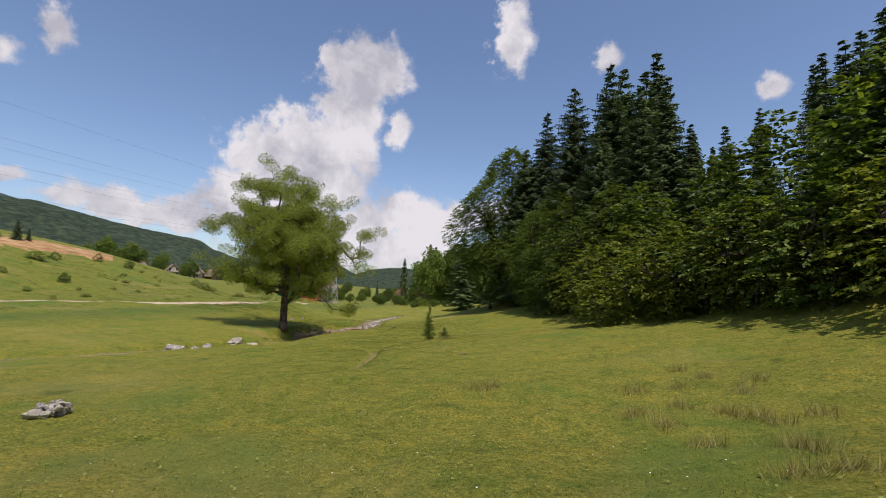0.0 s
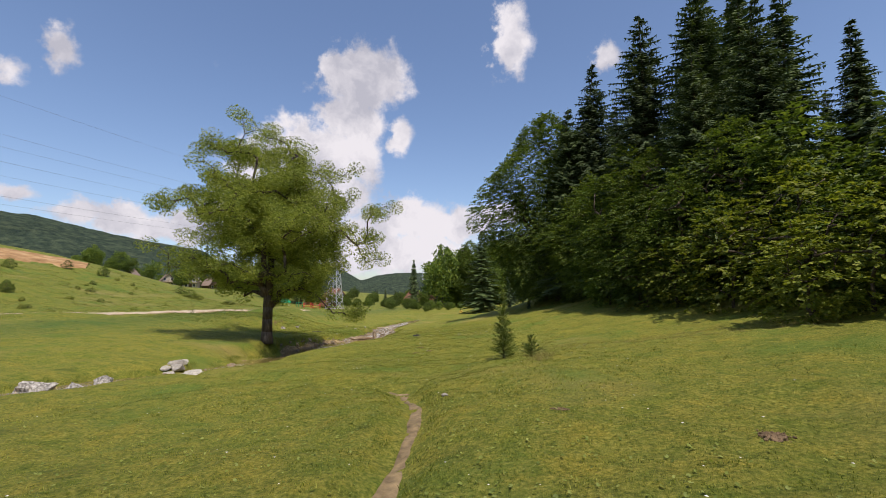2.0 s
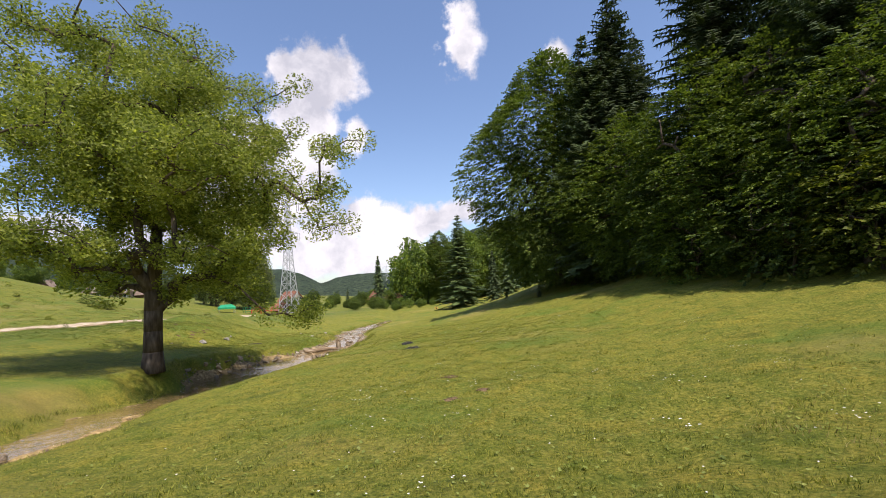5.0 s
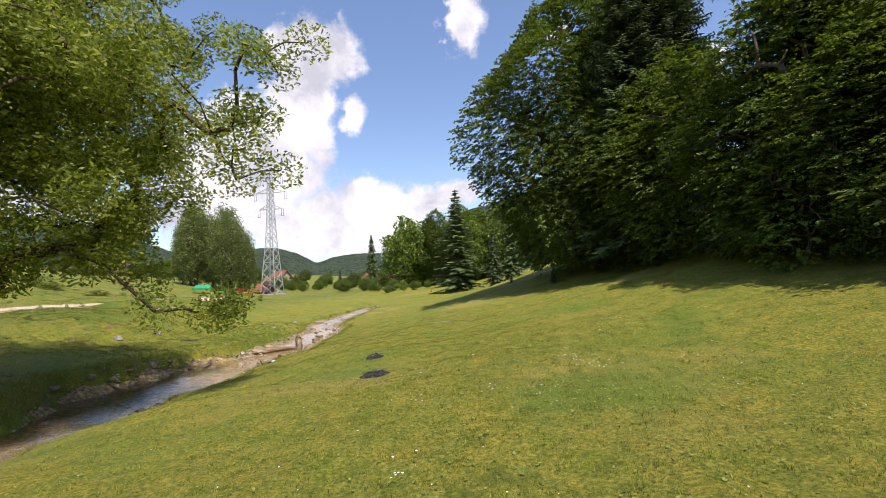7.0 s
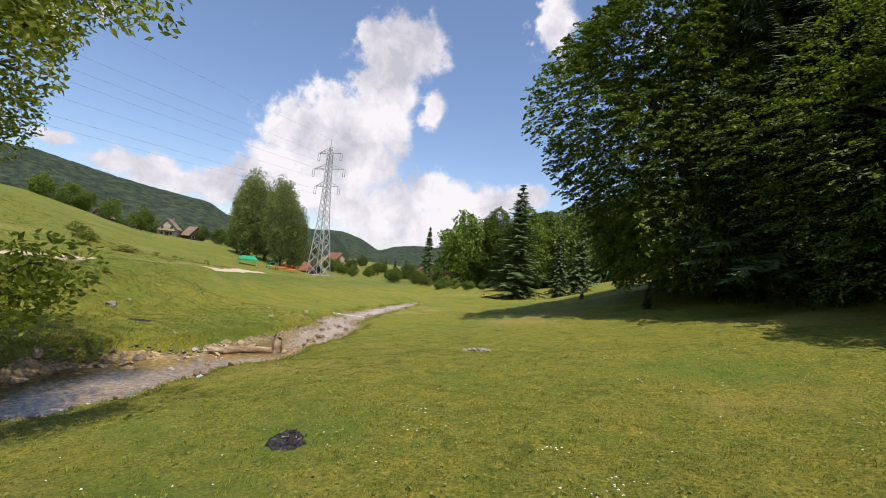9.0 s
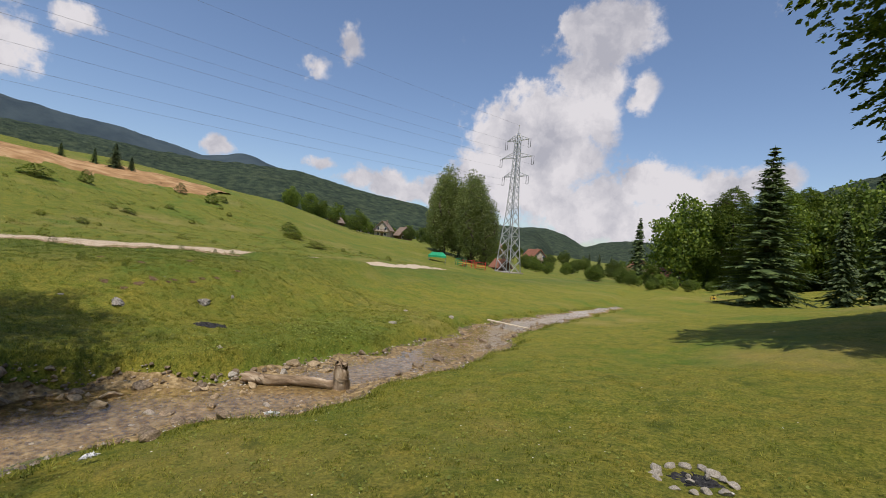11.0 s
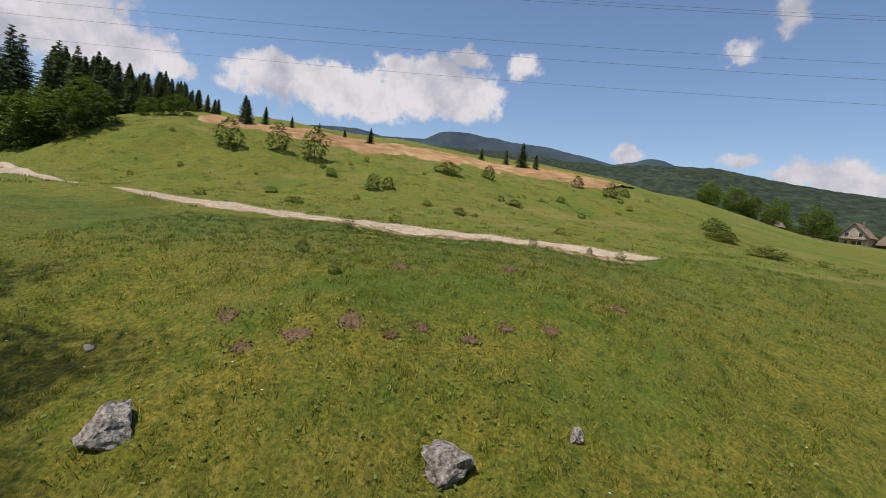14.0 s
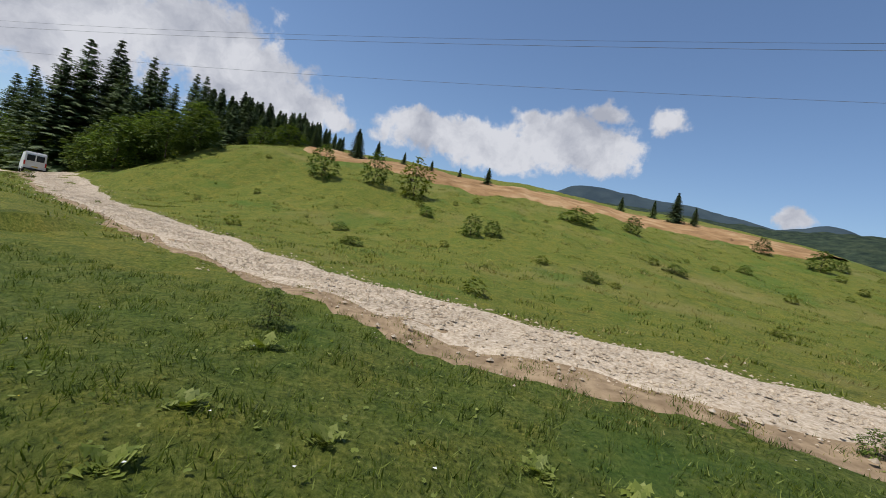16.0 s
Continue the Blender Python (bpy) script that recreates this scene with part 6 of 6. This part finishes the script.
ts = random.Random(5)
hs0 = np.random.default_rng(77)
cx_, cy_ = corridor_points(rg, 15000, 9.0)
k = meadow_keep(cx_, cy_) & (cy_ > 16)
tussocks("grass_clumps", np.stack([cx_[k], cy_[k]], -1), 13, 0.035, 0.085, GRASS, "uneven clumps of meadow grass", 16, 0.06, 0.014)
tussocks("rush_tussocks", [(4.8, 4.3), (11.0, 1.8), (11.7, 6.8), (11.5, 0.7), (10.7, -1.3), (5.2, 4.7), (10.2, 2.6), (12.2, 3.4), (12.6, 1.0), (9.4, 4.0), (1.7, 24.4), (1.4, 22.6), (8.8, 1.8), (10.9, 4.6), (9.5, -0.6), (11.2, 1.2), (9.8, -2.7), (10.8, -1.7), (10.5, -2.8), (9.2, 0.8), (12.0, 5.4), (13.0, 4.4)], 130, 0.14, 0.4, DRY_GRASS, "dry brownish rush tussocks", 6, 0.2)
tx_, ty_ = hs0.uniform(-46, -20, 5200), hs0.uniform(57, 82, 5200)
k = meadow_keep(tx_, ty_)
tussocks("bank_tufts", np.stack([tx_[k], ty_[k]], -1), 15, 0.05, 0.14, GRASS, "coarse tufts of grass on the uneven bank", 18, 0.07, 0.016)
vt = np.array(VERGE)
vi = hs0.uniform(0, len(vt) - 1.001, 420)
vx, vy = np.interp(vi, range(len(vt)), vt[:, 0]) + hs0.normal(0, 0.6, 420), np.interp(vi, range(len(vt)), vt[:, 1]) + hs0.normal(0, 0.4, 420)
tussocks("verge_grass", np.stack([vx, vy], -1), 30, 0.03, 0.10, DRY_GRASS, "trodden grass growing through the verge of the track", 19, 0.16, 0.02)
edge = [(float(bed_x(np.array([yy]))[0]) + sgn * (float(channel(np.array([yy]))[0]) + 0.35 + ts.random() * 0.5), yy) for yy in np.arange(20, 112, 0.35) for sgn in (-1, 1) if ts.random() < 0.7]
tussocks("bank_grass", edge, 45, 0.08, 0.26, GRASS, "long grass hanging over the stream banks", 7, 0.17, 0.018)
tussocks("dry_grass_patches", [(ts.uniform(-0.5, 14), 28.3 + ts.gauss(0, 1.7)) for _ in range(190)], 30, 0.04, 0.11, DRY_GRASS, "straw-coloured dry grass patch", 8, 0.28)
brookside = [(x0 + (x1 - x0) * u + ts.choice((-1, 1)) * 0.42, y0 + (y1 - y0) * u + ts.choice((-1, 1)) * 0.1) for (x0, y0), (x1, y1) in zip(BROOK, BROOK[1:]) for u in (0.1, 0.3, 0.5, 0.7, 0.9)]
tussocks("brook_grass", brookside, 40, 0.05, 0.13, GRASS, "long grass leaning over the narrow brook", 9, 0.15)
WET_EARTH = simple("wet_earth", [(0.3, (0.09, 0.062, 0.03)), (0.7, (0.30, 0.215, 0.105))], 4.0, 0.7, 0.3, 0.6, 0.03)
ribbon("brook_bed", BROOK[1:], 0.2, 0.05, WET_EARTH, "narrow muddy brook cut into the meadow", "brook", across=5, edge=0.08, step=0.3)


BARE_EARTH = patch_mesh("bare_earth", 1.15, 5, DIRT, 0.06, n=30, rings=5, lump=0.03)
solid("bare_earth", BARE_EARTH, None, lie_on(-3.4, 20.0), "patch of bare brown earth beside the brook", "bare soil", kind="structure")
hs = np.random.default_rng(31)
tuft_spots = np.stack([hs.uniform(-104, -49, 2600), hs.uniform(15, 112, 2600)], -1)
tuft_spots = tuft_spots[road_clear(tuft_spots[:, 0], tuft_spots[:, 1])]
tussocks("hillside_tufts", tuft_spots[:1700], 24, 0.06, 0.2, GRASS, "tall grass tufts dotted over the hillside", 14, 0.28, 0.05)
tussocks("hillside_dry_tufts", tuft_spots[1700:], 20, 0.06, 0.2, DRY_GRASS, "dry grass tufts dotted over the hillside", 15, 0.35, 0.05)


def broad_leaves(name, spots, per, r_lo, r_hi, z_lo, z_hi, mat, label, seed, spread):
    """Round stalked leaves, each a small dished fan."""
    rng = np.random.default_rng(seed)
    c = np.repeat(np.array(spots, float), per, axis=0)
    n = len(c)
    x, y = c[:, 0] + rng.normal(0, spread, n), c[:, 1] + rng.normal(0, spread, n)
    z = height(x, y) + rng.uniform(z_lo, z_hi, n)
    r = rng.uniform(r_lo, r_hi, n)
    nrm = np.stack([rng.normal(0, 0.35, n), rng.normal(0, 0.35, n), np.ones(n)], -1)
    nrm /= np.linalg.norm(nrm, axis=1, keepdims=True)
    u = np.cross(nrm, np.array((0.3, 0.9, 0.1)))
    u /= np.linalg.norm(u, axis=1, keepdims=True)
    v = np.cross(nrm, u)
    ph = rng.uniform(0, 6.283, n)
    P = np.stack([x, y, z], -1)
    ring = []
    for k in range(7):
        a = ph + k * 2 * math.pi / 7 * 0.93
        rr = r * (1.0 if k else 0.75)
        ring.append(P + u * (np.cos(a) * rr)[:, None] + v * (np.sin(a) * rr)[:, None] + nrm * (0.14 * r)[:, None])
    verts = np.concatenate([P[:, None]] + [q[:, None] for q in ring], 1).reshape(-1, 3)
    base = np.arange(n) * 8
    faces = np.concatenate([np.stack([base, base + 1 + k, base + 2 + k], -1) for k in range(6)])
    return tagged(new(name, mesh_of(name, verts, faces, [mat])), label, "plants", kind="stuff")


leafspots = [(float(bed_x(np.array([yy]))[0] - channel(np.array([yy]))[0]) - dx, yy) for yy, dx in ((64.5, 2.3), (66.6, 0.8), (68.2, 0.6), (70.1, 0.7), (72.6, 0.6))]
broad_leaves("butterbur", leafspots, 26, 0.03, 0.058, 0.04, 0.17, BIGLEAF, "round-leaved butterbur growing along the stream bank", 12, 0.28)
patch = [(ts.gauss(-23.9, 1.0), ts.gauss(70.3, 1.1)) for _ in range(46)] + [(ts.gauss(-24.4, 0.6), ts.gauss(76.0, 0.7)) for _ in range(13)] + [(ts.gauss(-21.9, 0.3), ts.gauss(72.0, 0.6)) for _ in range(9)] + [(-22.4, 64.4), (-22.2, 64.9)]
broad_leaves("clover_patch", patch, 55, 0.022, 0.048, 0.03, 0.12, BIGLEAF, "broad patch of pale leafy herbs near the stream", 13, 0.3)
thistles = [(-40.0, 65.6), (-40.8, 65.45), (-41.0, 66.6), (-41.6, 68.3), (-41.4, 69.1), (-42.8, 64.9)]


def thistle(x, y, seed, r=0.22):
    rng = np.random.default_rng(seed)
    tris = []
    for k in range(26):
        a, el = rng.uniform(0, 6.283), rng.uniform(0.1, 0.9)
        d = np.array((math.cos(a) * math.cos(el), math.sin(a) * math.cos(el), math.sin(el)))
        s = np.array((-math.sin(a), math.cos(a), 0.0))
        L_ = r * rng.uniform(0.6, 1.3)
        for q in range(5):
            u, u2 = q / 5, (q + 1.2) / 5
            w = 0.28 * L_ * math.sin(math.pi * (0.15 + 0.8 * u)) * (1 if q % 2 else 0.55)
            drop = np.array((0, 0, -0.35 * L_ * u * u))
            tris += [d * L_ * u - s * w + drop, d * L_ * u + s * w + drop, d * L_ * min(u2, 1) + drop]
    return solid("thistle", flat_mesh("thistle", np.array(tris), 3, BIGLEAF), None, lie_on(x, y), "spiky grey-green thistle rosette in short grass", "plant", "thistles")


for k, (x, y) in enumerate(thistles):
    thistle(x, y, k, 0.3 if k == 5 else 0.2)
for k, (x, y, h) in enumerate(((-43.7, 64.4, 0.6), (-44.2, 72.6, 0.4), (-43.6, 76.5, 0.45), (-44.0, 75.2, 0.35), (-36.6, 64.0, 0.4), (-34.0, 65.2, 0.3))):
    shrub(x, y, h, 0, 0.9, "low leafy weed at the edge of the track", "roadside weeds", "weed", 0.02, k > 0)

FLOWER_WHITE = simple("white_petals", [(0.3, (0.72, 0.72, 0.66)), (0.7, (0.82, 0.82, 0.78))], 8.0, 0.7, 0.2)
FLOWER_YELLOW = simple("yellow_petals", [(0.3, (0.62, 0.42, 0.02)), (0.7, (0.72, 0.55, 0.04))], 8.0, 0.7, 0.2)


def flowers(name, x, y, size, mat, label, seed):
    rng = np.random.default_rng(seed)
    n = len(x)
    z = height(x, y) + rng.uniform(0.06, 0.14, n)
    P = np.stack([x, y, z], -1)
    a = rng.uniform(0, 6.283, n)
    s = size * rng.uniform(0.6, 1.3, n)
    q = [P + np.stack([np.cos(a + k * 1.571) * s, np.sin(a + k * 1.571) * s, (0.25 * s) * (k % 2)], -1) for k in range(4)]
    return tagged(new(name, flat_mesh(name, np.stack(q, 1).reshape(-1, 3), 4, mat)), label, "flowers", kind="stuff")


hx, hy = corridor_points(rg, 22000, 6.5)
k = meadow_keep(hx, hy)
broad_leaves("meadow_herbs", np.stack([hx[k], hy[k]], -1), 1, 0.012, 0.034, 0.015, 0.055, BIGLEAF, "small clover and plantain leaves in the meadow", 17, 0.05)
fx, fy = corridor_points(rg, 900, 9)
k = meadow_keep(fx, fy)
flowers("daisies", fx[k], fy[k], 0.017, FLOWER_WHITE, "small white clover and daisy heads in the meadow", 1)
cl = np.repeat(np.array([(ts.uniform(-8, 5), ts.uniform(24, 62)) for _ in range(60)]), 9, axis=0)
fx, fy = cl[:, 0] + rg.normal(0, 0.22, len(cl)), cl[:, 1] + rg.normal(0, 0.22, len(cl))
flowers("yarrow", fx, fy, 0.02, FLOWER_WHITE, "clusters of white yarrow in the meadow", 2)
cl = np.repeat(np.array([(ts.uniform(-40, -33), ts.uniform(62, 73)) for _ in range(26)]), 12, axis=0)
fx, fy = cl[:, 0] + rg.normal(0, 0.3, len(cl)), cl[:, 1] + rg.normal(0, 0.3, len(cl))
flowers("buttercups", fx, fy, 0.012, FLOWER_YELLOW, "yellow buttercups in the meadow", 3)
